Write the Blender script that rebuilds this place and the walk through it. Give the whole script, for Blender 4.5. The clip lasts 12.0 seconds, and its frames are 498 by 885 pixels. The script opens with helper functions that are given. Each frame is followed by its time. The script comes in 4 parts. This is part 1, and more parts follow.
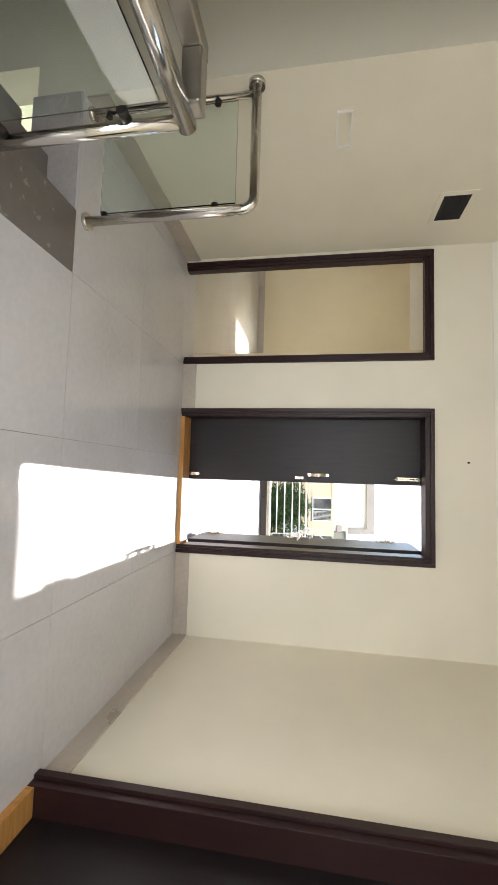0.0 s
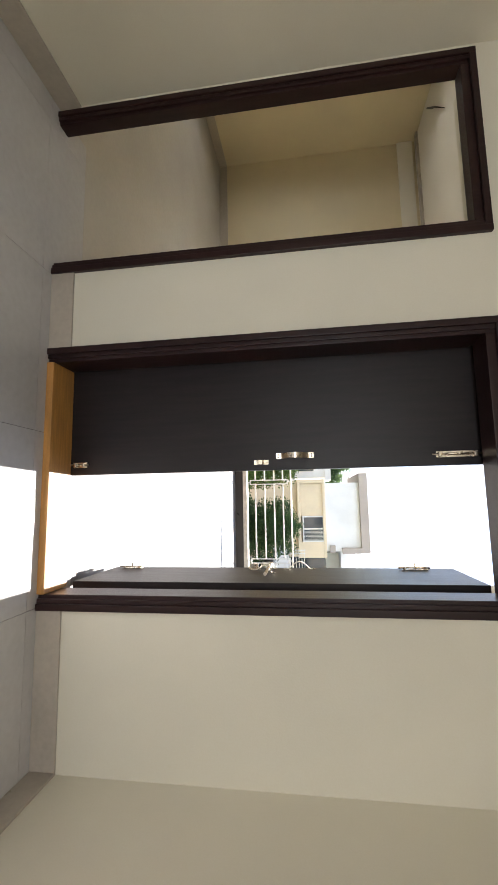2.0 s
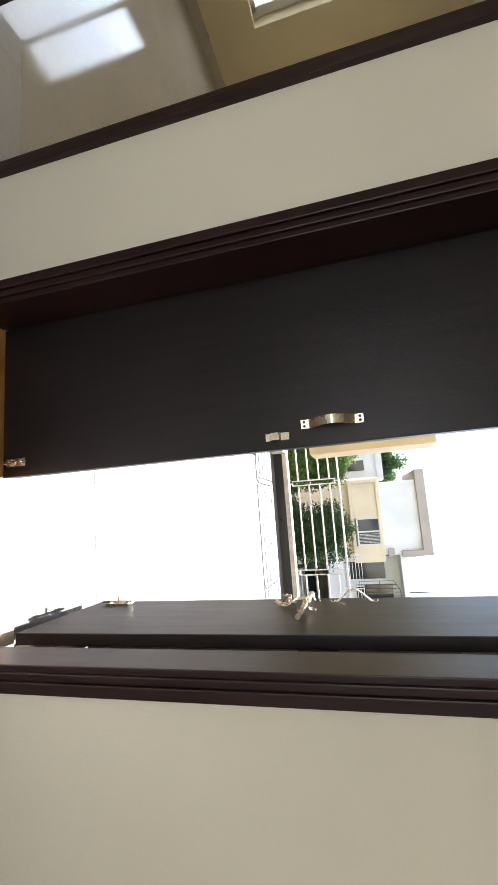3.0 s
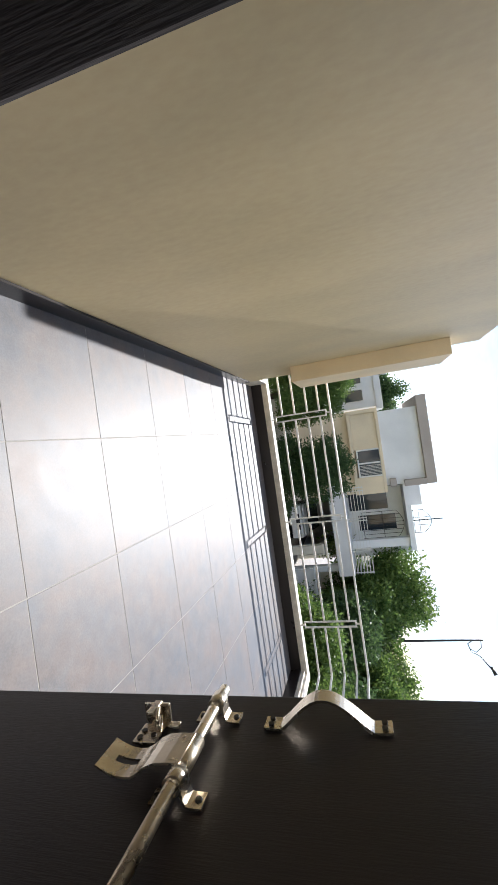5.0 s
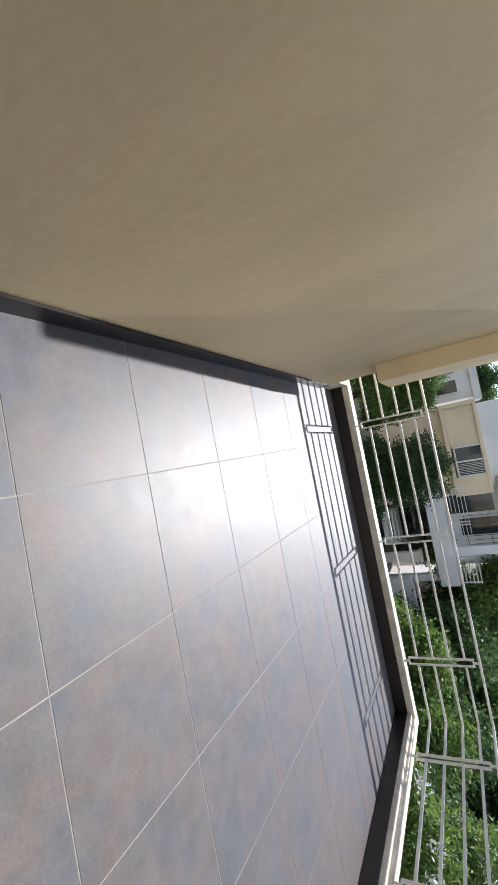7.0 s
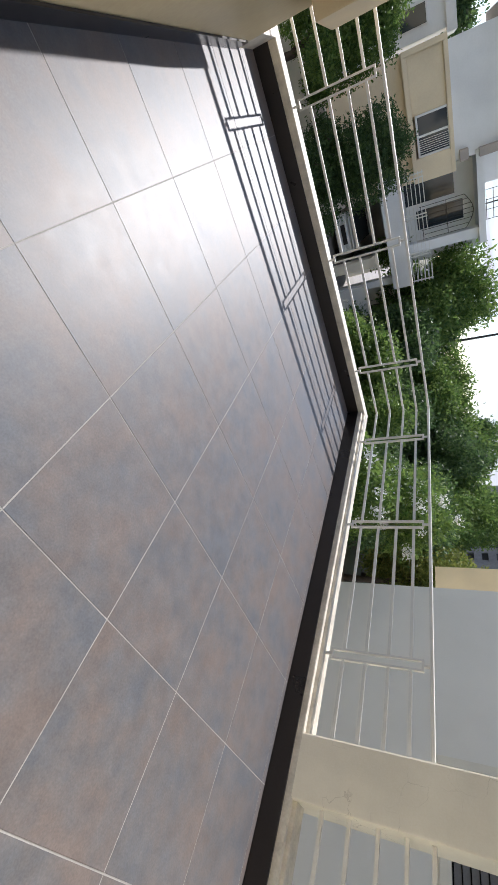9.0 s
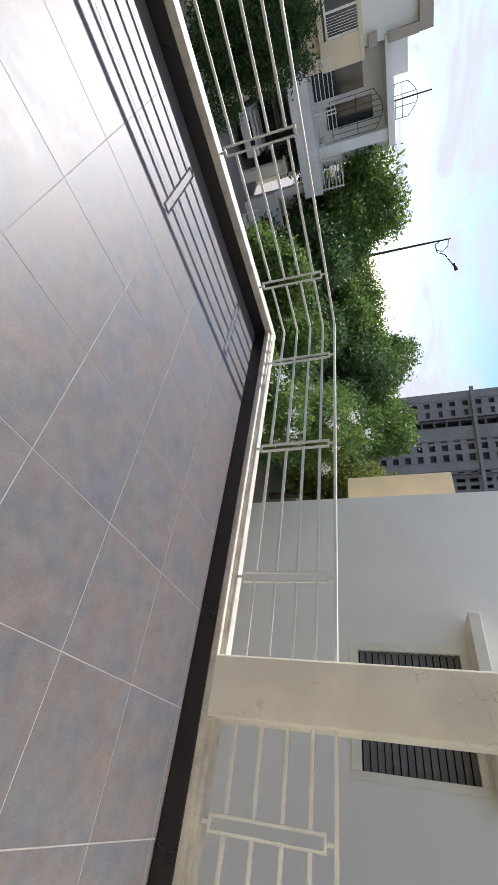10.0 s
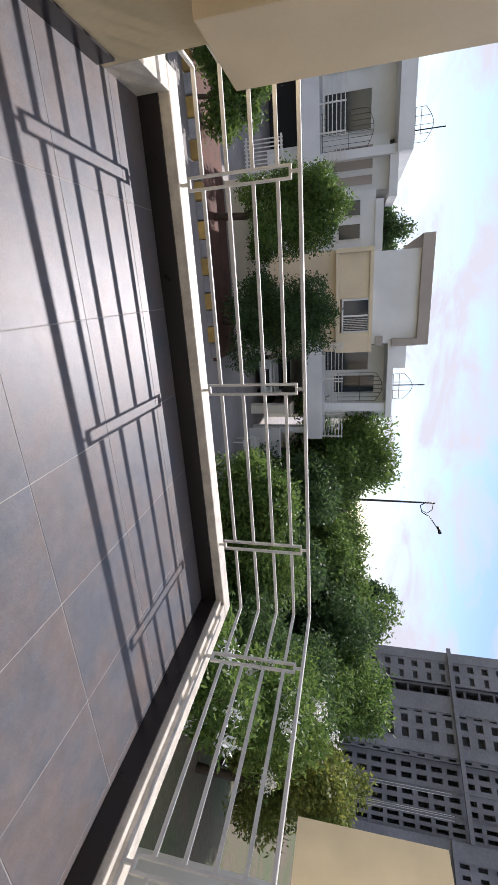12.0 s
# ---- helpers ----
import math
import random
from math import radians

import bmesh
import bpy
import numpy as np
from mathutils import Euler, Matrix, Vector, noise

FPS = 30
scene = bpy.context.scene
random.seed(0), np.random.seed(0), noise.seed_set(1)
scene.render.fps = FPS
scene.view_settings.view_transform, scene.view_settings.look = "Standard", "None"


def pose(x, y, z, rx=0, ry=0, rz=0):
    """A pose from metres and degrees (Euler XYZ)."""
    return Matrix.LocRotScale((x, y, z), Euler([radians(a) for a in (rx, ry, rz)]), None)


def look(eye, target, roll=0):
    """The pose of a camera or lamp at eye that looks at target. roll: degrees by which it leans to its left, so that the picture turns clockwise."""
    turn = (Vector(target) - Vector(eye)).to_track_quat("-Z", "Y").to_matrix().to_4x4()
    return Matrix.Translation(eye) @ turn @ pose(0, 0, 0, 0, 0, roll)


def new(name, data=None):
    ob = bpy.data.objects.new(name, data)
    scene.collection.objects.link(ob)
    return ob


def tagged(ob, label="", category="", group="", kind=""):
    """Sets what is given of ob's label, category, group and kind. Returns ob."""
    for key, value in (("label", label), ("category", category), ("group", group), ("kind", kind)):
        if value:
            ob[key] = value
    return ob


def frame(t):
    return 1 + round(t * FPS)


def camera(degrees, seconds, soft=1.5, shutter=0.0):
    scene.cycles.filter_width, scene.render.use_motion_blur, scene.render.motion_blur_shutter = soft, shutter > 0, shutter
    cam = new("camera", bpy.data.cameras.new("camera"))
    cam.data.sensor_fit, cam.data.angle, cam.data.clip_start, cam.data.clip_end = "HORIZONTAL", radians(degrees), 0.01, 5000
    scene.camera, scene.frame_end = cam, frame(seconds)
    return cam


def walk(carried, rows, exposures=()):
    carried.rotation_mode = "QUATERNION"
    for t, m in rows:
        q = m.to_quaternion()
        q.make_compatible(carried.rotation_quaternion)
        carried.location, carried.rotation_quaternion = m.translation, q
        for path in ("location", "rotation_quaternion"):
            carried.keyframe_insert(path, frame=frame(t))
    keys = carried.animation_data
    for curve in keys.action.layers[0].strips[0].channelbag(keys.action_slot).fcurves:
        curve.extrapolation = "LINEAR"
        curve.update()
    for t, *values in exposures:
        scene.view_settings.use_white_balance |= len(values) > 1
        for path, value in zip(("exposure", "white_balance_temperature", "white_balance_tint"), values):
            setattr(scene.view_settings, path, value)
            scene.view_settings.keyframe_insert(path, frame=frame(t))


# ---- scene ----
cam = camera(61.3, 12.0)
METRES, EYE, TILT, LEAN, TURN = 4.8, 1.45, 0.0, 0.0, 10.6
PATH = [
    (0, (-0.041, -4.84, 1.217), (-0.194, -2.875, 0.882), 90.9),
    (0.5, (0.005, -4.448, 1.246), (-0.218, -2.499, 0.858), 88.9),
    (1, (0.017, -4.001, 1.265), (-0.118, -2.04, 0.895), 89.4),
    (1.5, (0.106, -3.591, 1.284), (-0.034, -1.613, 1.029), 88.4),
    (2, (0.142, -3.206, 1.27), (-0.121, -1.243, 0.99), 87.9),
    (2.5, (0.101, -2.803, 1.277), (-0.162, -0.856, 0.905), 88.7),
    (2.8, (0.134, -2.563, 1.25), (-0.144, -0.623, 0.849), 86.7),
    (3, (0.169, -2.41, 1.266), (-0.132, -0.496, 0.772), 83.7),
    (3.3, (0.172, -2.212, 1.261), (-0.109, -0.307, 0.72), 84.5),
    (3.5, (0.167, -2.064, 1.253), (-0.021, -0.175, 0.621), 85.2),
    (3.7, (0.15, -1.912, 1.263), (0.134, -0.021, 0.612), 86.4),
    (5.3, (0.138, -1.223, 1.3), (0.155, 0.712, 0.794), 80.6),
    (5.5, (0.096, -1.188, 1.29), (0.252, 0.739, 0.774), 80.9),
    (6, (0.076, -1.122, 1.257), (0.588, 0.725, 0.687), 79.6),
    (6.5, (0.049, -1.02, 1.212), (0.184, 0.842, 0.492), 75.9),
    (7, (0.029, -0.816, 1.207), (-0.058, 0.974, 0.32), 77.9),
    (7.5, (0.124, -0.674, 1.192), (0.576, 1.077, 0.338), 80.4),
    (7.7, (0.099, -0.649, 1.19), (0.792, 0.997, 0.289), 80.2),
    (9.3, (0.023, -0.54, 1.255), (1.21, 0.843, 0.433), 86.5),
    (9.5, (0.059, -0.525, 1.293), (1.346, 0.811, 0.544), 87.4),
    (10, (0.224, -0.345, 1.331), (1.653, 0.923, 0.738), 84.6),
    (10.5, (0.297, -0.053, 1.317), (1.724, 1.258, 0.823), 85.3),
    (11, (0.275, 0.358, 1.327), (1.611, 1.819, 1.037), 88.1),
    (11.5, (0.477, 0.71, 1.282), (1.297, 2.455, 0.752), 83.2),
    (12, (0.517, 1.111, 1.261), (1.198, 2.932, 0.791), 91.0),
]

EXPOSURES = [(0, 2.65, 6350, 14), (1.0, 2.22, 6350, 14), (2.0, 2.15, 6400, 14), (3.0, 2.15, 6350, 13), (3.7, 2.0, 6300, 12), (5.3, 0.88, 6100, 12), (7.5, 0.76, 6050, 13), (9.5, 0.58, 6100, 14), (10.5, 0.62, 6150, 16), (12, 0.54, 6200, 19)]
walk(cam, [(t, look(eye, target, roll)) for t, eye, target, roll in PATH], EXPOSURES)

# ---- light ----
world = bpy.data.worlds.new("sky")
scene.world = world
world.use_nodes = True
wn, wl = world.node_tree.nodes, world.node_tree.links
SUN_EL = radians(37.6)
sky = wn.new("ShaderNodeTexSky")
sky.sky_type = "NISHITA"
sky.sun_disc = False
sky.sun_elevation = SUN_EL
sky.sun_rotation = radians(2)
sky.dust_density = 0.12
bg = wn["Background"]
bg.inputs["Strength"].default_value = 0.112
# thin bright cloud cover over the blue
tc = wn.new("ShaderNodeTexCoord")
mp = wn.new("ShaderNodeMapping")
mp.inputs["Scale"].default_value = (1.6, 1.6, 4.2)
ns = wn.new("ShaderNodeTexNoise")
ns.inputs["Scale"].default_value = 2.9
ns.inputs["Detail"].default_value = 7
ns.inputs["Roughness"].default_value = 0.58
ns.inputs["Distortion"].default_value = 0.5
rp = wn.new("ShaderNodeValToRGB")
rp.color_ramp.elements[0].position, rp.color_ramp.elements[1].position = 0.43, 0.63
mx = wn.new("ShaderNodeMix")
mx.data_type = "RGBA"
mx.inputs["B"].default_value = (4.9, 5.0, 5.3, 1)
wl.new(tc.outputs["Generated"], mp.inputs["Vector"])
wl.new(mp.outputs["Vector"], ns.inputs["Vector"])
wl.new(ns.outputs["Fac"], rp.inputs["Fac"])
wl.new(rp.outputs["Color"], mx.inputs["Factor"])
wl.new(sky.outputs["Color"], mx.inputs["A"])
wl.new(mx.outputs["Result"], bg.inputs["Color"])

sun_data = bpy.data.lights.new("sun", "SUN")
sun_data.energy, sun_data.angle, sun_data.color = 4.4, radians(0.55), (1.0, 0.96, 0.90)
sun = new("sun", sun_data)
sun.matrix_world = look((0.03 * 20, 20, 15.4), (0, 0, 0))

# ---- materials ----
def material(name, colour, rough=0.6, metal=0.0, spots=0.12, scale=3.0, grain=60.0, bump=0.15, coat=0.0, second=None, vary=0.0, stretch=(1, 1, 1), spec=0.5):
    """A surface with stains at one scale, grain at another, and a fine relief."""
    m = bpy.data.materials.new(name)
    m.use_nodes = True
    n, l = m.node_tree.nodes, m.node_tree.links
    b = n["Principled BSDF"]
    b.inputs["Roughness"].default_value, b.inputs["Metallic"].default_value = rough, metal
    b.inputs["Coat Weight"].default_value = coat
    b.inputs["Specular IOR Level"].default_value = spec
    t = n.new("ShaderNodeTexCoord")
    g = n.new("ShaderNodeNewGeometry")
    k = n.new("ShaderNodeMapping")
    k.inputs["Scale"].default_value = stretch
    l.new(g.outputs["Position"], k.inputs["Vector"])
    big, fine = n.new("ShaderNodeTexNoise"), n.new("ShaderNodeTexNoise")
    big.inputs["Scale"].default_value, fine.inputs["Scale"].default_value = scale, grain
    big.inputs["Detail"].default_value, fine.inputs["Detail"].default_value = 5, 3
    l.new(k.outputs["Vector"], big.inputs["Vector"])
    l.new(k.outputs["Vector"], fine.inputs["Vector"])
    r = n.new("ShaderNodeValToRGB")
    low = second if second else tuple(c * (1 - 2.2 * spots) for c in colour)
    r.color_ramp.elements[0].position, r.color_ramp.elements[1].position = 0.34, 0.66
    r.color_ramp.elements[0].color, r.color_ramp.elements[1].color = (*low, 1), (*colour, 1)
    l.new(big.outputs["Fac"], r.inputs["Fac"])
    f = n.new("ShaderNodeMix")
    f.data_type, f.blend_type = "RGBA", "OVERLAY"
    f.inputs["Factor"].default_value = min(1.0, spots * 2.0)
    l.new(r.outputs["Color"], f.inputs["A"])
    l.new(fine.outputs["Fac"], f.inputs["B"])
    out = f.outputs["Result"]
    if vary:
        o = n.new("ShaderNodeObjectInfo")
        h = n.new("ShaderNodeHueSaturation")
        w = n.new("ShaderNodeMapRange")
        w.inputs["To Min"].default_value, w.inputs["To Max"].default_value = 1 - vary, 1 + vary
        l.new(o.outputs["Random"], w.inputs["Value"])
        l.new(w.outputs["Result"], h.inputs["Value"])
        l.new(out, h.inputs["Color"])
        out = h.outputs["Color"]
    l.new(out, b.inputs["Base Color"])
    rr = n.new("ShaderNodeMapRange")
    rr.inputs["To Min"].default_value, rr.inputs["To Max"].default_value = max(0.02, rough - 0.08), min(1, rough + 0.08)
    l.new(big.outputs["Fac"], rr.inputs["Value"])
    l.new(rr.outputs["Result"], b.inputs["Roughness"])
    if bump:
        u = n.new("ShaderNodeBump")
        u.inputs["Strength"].default_value, u.inputs["Distance"].default_value = bump, 0.004
        l.new(fine.outputs["Fac"], u.inputs["Height"])
        l.new(u.outputs["Normal"], b.inputs["Normal"])
    return m


def glass_material(name, colour, rough=0.0):
    m = bpy.data.materials.new(name)
    m.use_nodes = True
    b = m.node_tree.nodes["Principled BSDF"]
    b.inputs["Base Color"].default_value = (*colour, 1)
    b.inputs["Transmission Weight"].default_value = 1
    b.inputs["Roughness"].default_value = rough
    b.inputs["IOR"].default_value = 1.45
    return m


M_CREAM = material("cream_wall_paint", (0.77, 0.72, 0.585), 0.62, spots=0.035, scale=1.3, grain=140, bump=0.12)
M_YELLOW = material("yellow_room_paint", (0.73, 0.63, 0.42), 0.62, spots=0.035, scale=1.3, grain=140, bump=0.12)
M_CEIL = material("ceiling_paint", (0.82, 0.78, 0.68), 0.7, spots=0.03, scale=1.0, grain=120, bump=0.1)
M_BROWN_WALL = material("weathered_exterior_plaster", (0.69, 0.56, 0.325), 0.55, spots=0.07, scale=1.7, grain=40, bump=0.03, stretch=(1, 1, 0.55))
M_EXT = material("cream_exterior_paint", (0.82, 0.76, 0.62), 0.6, spots=0.05, scale=2.2, grain=110, bump=0.08)
def cracked(m, scale, width, dark):
    """Fine wandering hairline cracks cut into a painted surface."""
    n, l = m.node_tree.nodes, m.node_tree.links
    p = n["Principled BSDF"]
    g, w = n.new("ShaderNodeNewGeometry"), n.new("ShaderNodeTexNoise")
    w.inputs["Scale"].default_value, w.inputs["Detail"].default_value = 6.0, 6
    a = n.new("ShaderNodeVectorMath")
    a.operation = "MULTIPLY_ADD"
    a.inputs[1].default_value = (0.16, 0.16, 0.16)
    l.new(g.outputs["Position"], w.inputs["Vector"])
    l.new(w.outputs["Color"], a.inputs[0])
    l.new(g.outputs["Position"], a.inputs[2])
    v, k, t, mask = n.new("ShaderNodeTexVoronoi"), n.new("ShaderNodeMapRange"), n.new("ShaderNodeMix"), n.new("ShaderNodeTexNoise")
    v.feature = "DISTANCE_TO_EDGE"
    v.inputs["Scale"].default_value = scale
    l.new(a.outputs["Vector"], v.inputs["Vector"])
    k.inputs["From Max"].default_value, k.inputs["To Min"].default_value, k.inputs["To Max"].default_value = width, 1.0, 0.0
    l.new(v.outputs["Distance"], k.inputs["Value"])
    mask.inputs["Scale"].default_value = 2.0
    l.new(g.outputs["Position"], mask.inputs["Vector"])
    mr, mu = n.new("ShaderNodeMapRange"), n.new("ShaderNodeMath")
    mr.inputs["From Min"].default_value, mr.inputs["From Max"].default_value = 0.48, 0.60
    mu.operation = "MULTIPLY"
    l.new(mask.outputs["Fac"], mr.inputs["Value"])
    l.new(mr.outputs["Result"], mu.inputs[0])
    l.new(k.outputs["Result"], mu.inputs[1])
    t.data_type = "RGBA"
    t.inputs["B"].default_value = (*dark, 1)
    src = p.inputs["Base Color"].links[0].from_socket
    l.new(mu.outputs["Value"], t.inputs["Factor"])
    l.new(src, t.inputs["A"])
    l.new(t.outputs["Result"], p.inputs["Base Color"])
    return m


M_COLUMN = cracked(material("cracked_cream_column_paint", (0.82, 0.76, 0.62), 0.6, spots=0.06, scale=3.0, grain=110, bump=0.12), 7.0, 0.012, (0.42, 0.36, 0.27))
M_PEACH = material("peach_exterior_paint", (0.82, 0.65, 0.39), 0.6, spots=0.05, scale=2.0, grain=110, bump=0.06)
M_HALL_TILE = material("polished_pale_floor_tile", (0.58, 0.565, 0.56), 0.10, spots=0.05, scale=1.6, grain=30, bump=0.02, vary=0.03)
M_ROOM_TILE = material("mirror_polished_cream_tile", (0.56, 0.52, 0.45), 0.09, spots=0.03, scale=1.6, grain=30, bump=0.0)
M_GROUT_IN = material("pale_grout", (0.44, 0.41, 0.38), 0.8, spots=0.08)
M_BASE = material("beige_skirting_tile", (0.50, 0.44, 0.36), 0.3, spots=0.06, scale=3, grain=40, bump=0.03)
M_DOOR = material("dark_brown_varnished_wood", (0.016, 0.011, 0.011), 0.42, spec=0.3, spots=0.16, scale=5, grain=60, bump=0.10, stretch=(9, 9, 0.7))
M_FRAME = material("dark_red_brown_varnish", (0.026, 0.010, 0.009), 0.38, spec=0.32, spots=0.14, scale=5, grain=60, bump=0.10, stretch=(9, 9, 0.7))
def slate_tile():
    """Matt slate-look tile: blue-grey and rust patches, fine speckle, every tile cut from another place."""
    m = bpy.data.materials.new("slate_brown_balcony_tile")
    m.use_nodes = True
    n, l = m.node_tree.nodes, m.node_tree.links
    b = n["Principled BSDF"]
    b.inputs["Specular IOR Level"].default_value = 0.36
    g, o = n.new("ShaderNodeNewGeometry"), n.new("ShaderNodeObjectInfo")
    sc = n.new("ShaderNodeVectorMath")
    sc.operation = "SCALE"
    sc.inputs[0].default_value = (37.0, 19.0, 11.0)
    l.new(o.outputs["Random"], sc.inputs["Scale"])
    ad = n.new("ShaderNodeVectorMath")
    l.new(g.outputs["Position"], ad.inputs[0])
    l.new(sc.outputs["Vector"], ad.inputs[1])
    def tex(scale, detail, rough=0.6):
        t = n.new("ShaderNodeTexNoise")
        t.inputs["Scale"].default_value, t.inputs["Detail"].default_value, t.inputs["Roughness"].default_value = scale, detail, rough
        l.new(ad.outputs["Vector"], t.inputs["Vector"])
        return t
    big, mid, fine = tex(3.2, 6, 0.65), tex(9.0, 6, 0.7), tex(130, 3)
    r = n.new("ShaderNodeValToRGB")
    e = r.color_ramp.elements
    e[0].position, e[0].color = 0.36, (0.104, 0.108, 0.119, 1)
    e[1].position, e[1].color = 0.64, (0.144, 0.117, 0.105, 1)
    k = e.new(0.48)
    k.color = (0.124, 0.116, 0.116, 1)
    l.new(big.outputs["Fac"], r.inputs["Fac"])
    x1, x2 = n.new("ShaderNodeMix"), n.new("ShaderNodeMix")
    for x, src, f in ((x1, mid, 0.4), (x2, fine, 0.3)):
        x.data_type, x.blend_type = "RGBA", "OVERLAY"
        x.inputs["Factor"].default_value = f
        l.new(src.outputs["Fac"], x.inputs["B"])
    l.new(r.outputs["Color"], x1.inputs["A"])
    l.new(x1.outputs["Result"], x2.inputs["A"])
    l.new(x2.outputs["Result"], b.inputs["Base Color"])
    q = n.new("ShaderNodeMapRange")
    q.inputs["To Min"].default_value, q.inputs["To Max"].default_value = 0.43, 0.57
    l.new(mid.outputs["Fac"], q.inputs["Value"])
    l.new(q.outputs["Result"], b.inputs["Roughness"])
    u = n.new("ShaderNodeBump")
    u.inputs["Strength"].default_value, u.inputs["Distance"].default_value = 0.10, 0.004
    l.new(mid.outputs["Fac"], u.inputs["Height"])
    l.new(u.outputs["Normal"], b.inputs["Normal"])
    return m


M_TILE = slate_tile()
M_GROUT = material("grey_tile_grout", (0.36, 0.345, 0.32), 0.9, spots=0.1, spec=0.12)
M_SKIRT = material("black_brown_skirting_tile", (0.022, 0.017, 0.015), 0.3, spots=0.1, scale=4, bump=0.05)
M_RAIL = material("white_rail_paint", (0.74, 0.71, 0.64), 0.4, spots=0.05, scale=9, grain=80, bump=0.08)
M_KERB = material("cream_kerb_paint", (0.68, 0.62, 0.51), 0.6, spots=0.12, scale=9, grain=60, bump=0.25)
M_STEEL = material("polished_stainless_steel", (0.72, 0.69, 0.64), 0.17, 1.0, spots=0.03, scale=8, bump=0.0)
# rougher steel with the stairwell's shade put into its darker colour
M_SATIN_SHADED = material("satin_steel_toned_for_shade", (0.40, 0.37, 0.32), 0.34, 1.0, spots=0.04, scale=6, grain=40, bump=0.0)
M_BRASS = material("brushed_nickel_hardware", (0.66, 0.58, 0.46), 0.27, 1.0, spots=0.05, scale=30, grain=200, bump=0.03)
M_DARKMETAL = material("dark_bronze_metal", (0.05, 0.045, 0.04), 0.4, 0.8, spots=0.1, scale=12)
M_GRANITE = material("grey_granite_step", (0.16, 0.14, 0.125), 0.25, spots=0.04, scale=20, grain=220, bump=0.02)
M_BLACKGRAN = material("black_granite_riser", (0.02, 0.018, 0.018), 0.2, spots=0.1, scale=60, bump=0.02)
M_WOODSILL = material("raw_orange_wood", (0.55, 0.27, 0.07), 0.5, spots=0.12, scale=6, grain=60, bump=0.12, stretch=(1, 10, 10))
M_GLASS = glass_material("green_tinted_glass", (0.86, 0.95, 0.91))
M_PANE = glass_material("window_glass", (0.95, 0.98, 0.97))
# near-black: painted shade of openings, and plain black on tyres and car grille
M_HOLE = material("dark_void", (0.015, 0.014, 0.013), 0.8, spots=0.1)
# concrete coloured dark and bluish: shade and haze inside the tower's openings
M_SHADE = material("shade_toned_concrete", (0.085, 0.088, 0.095), 0.9, spots=0.1, scale=0.3)
M_WHITE_PLASTIC = material("white_plastic", (0.78, 0.76, 0.70), 0.4, spots=0.03)
M_WHITE = material("white_house_paint", (0.80, 0.79, 0.75), 0.6, spots=0.06, scale=0.8, grain=20, bump=0.1)
M_HYELLOW = material("pale_yellow_house_paint", (0.78, 0.64, 0.42), 0.6, spots=0.06, scale=0.8, grain=20, bump=0.1)
M_TAUPE = material("taupe_cornice_paint", (0.42, 0.36, 0.30), 0.6, spots=0.06, scale=0.9)
M_NB = material("pale_grey_neighbour_paint", (0.84, 0.80, 0.71), 0.6, spots=0.04, scale=0.9, grain=60, bump=0.15)
M_DARKGLASS = material("dark_reflective_window_glass", (0.03, 0.04, 0.05), 0.08, spots=0.05, scale=1.0, bump=0)
M_BRONZE_PANEL = material("dark_louvre_panel", (0.15, 0.135, 0.115), 0.45, spots=0.1, scale=8)
M_CONCRETE = material("raw_grey_concrete", (0.25, 0.245, 0.26), 0.85, spots=0.12, scale=0.12, grain=2.0, bump=0.1)
M_GROUND = material("earth_and_grass", (0.10, 0.12, 0.05), 0.9, spots=0.2, scale=0.5, grain=8, bump=0.4, second=(0.16, 0.12, 0.08))
M_ROAD = material("grey_yard_paving", (0.33, 0.30, 0.27), 0.85, spots=0.12, scale=0.6, grain=20, bump=0.2)
# kept pale so that it reflects light up onto the neighbour wall
M_BOUNCE = material("pale_bounce_paving", (0.48, 0.45, 0.40), 0.85, spots=0.1, scale=0.8, grain=20, bump=0.2)
M_SOIL = material("red_brown_planter_soil", (0.14, 0.06, 0.035), 0.9, spots=0.2, scale=2, grain=20, bump=0.5)
M_BARK = material("tree_bark", (0.10, 0.075, 0.055), 0.9, spots=0.2, scale=6, grain=40, bump=0.6, stretch=(3, 3, 1))


def leaf_material(name, a, b):
    m = bpy.data.materials.new(name)
    m.use_nodes = True
    n, l = m.node_tree.nodes, m.node_tree.links
    p = n["Principled BSDF"]
    g = n.new("ShaderNodeNewGeometry")
    r = n.new("ShaderNodeValToRGB")
    r.color_ramp.elements[0].color, r.color_ramp.elements[1].color = (*a, 1), (*b, 1)
    l.new(g.outputs["Random Per Island"], r.inputs["Fac"])
    l.new(r.outputs["Color"], p.inputs["Base Color"])
    p.inputs["Roughness"].default_value = 0.5
    p.inputs["Specular IOR Level"].default_value = 0.3
    t = n.new("ShaderNodeBsdfTranslucent")
    l.new(r.outputs["Color"], t.inputs["Color"])
    s = n.new("ShaderNodeMixShader")
    s.inputs["Fac"].default_value = 0.5
    l.new(p.outputs["BSDF"], s.inputs[1])
    l.new(t.outputs["BSDF"], s.inputs[2])
    l.new(s.outputs["Shader"], n["Material Output"].inputs["Surface"])
    return m


M_LEAF = leaf_material("bright_green_leaves", (0.055, 0.115, 0.026), (0.19, 0.27, 0.065))
M_LEAF_DARK = leaf_material("deep_green_leaves", (0.035, 0.075, 0.028), (0.115, 0.18, 0.058))
M_LEAF_YEL = leaf_material("yellow_green_leaves", (0.10, 0.14, 0.03), (0.25, 0.26, 0.06))
M_PETAL = material("white_petals", (0.82, 0.82, 0.78), 0.6, spots=0.03, bump=0)

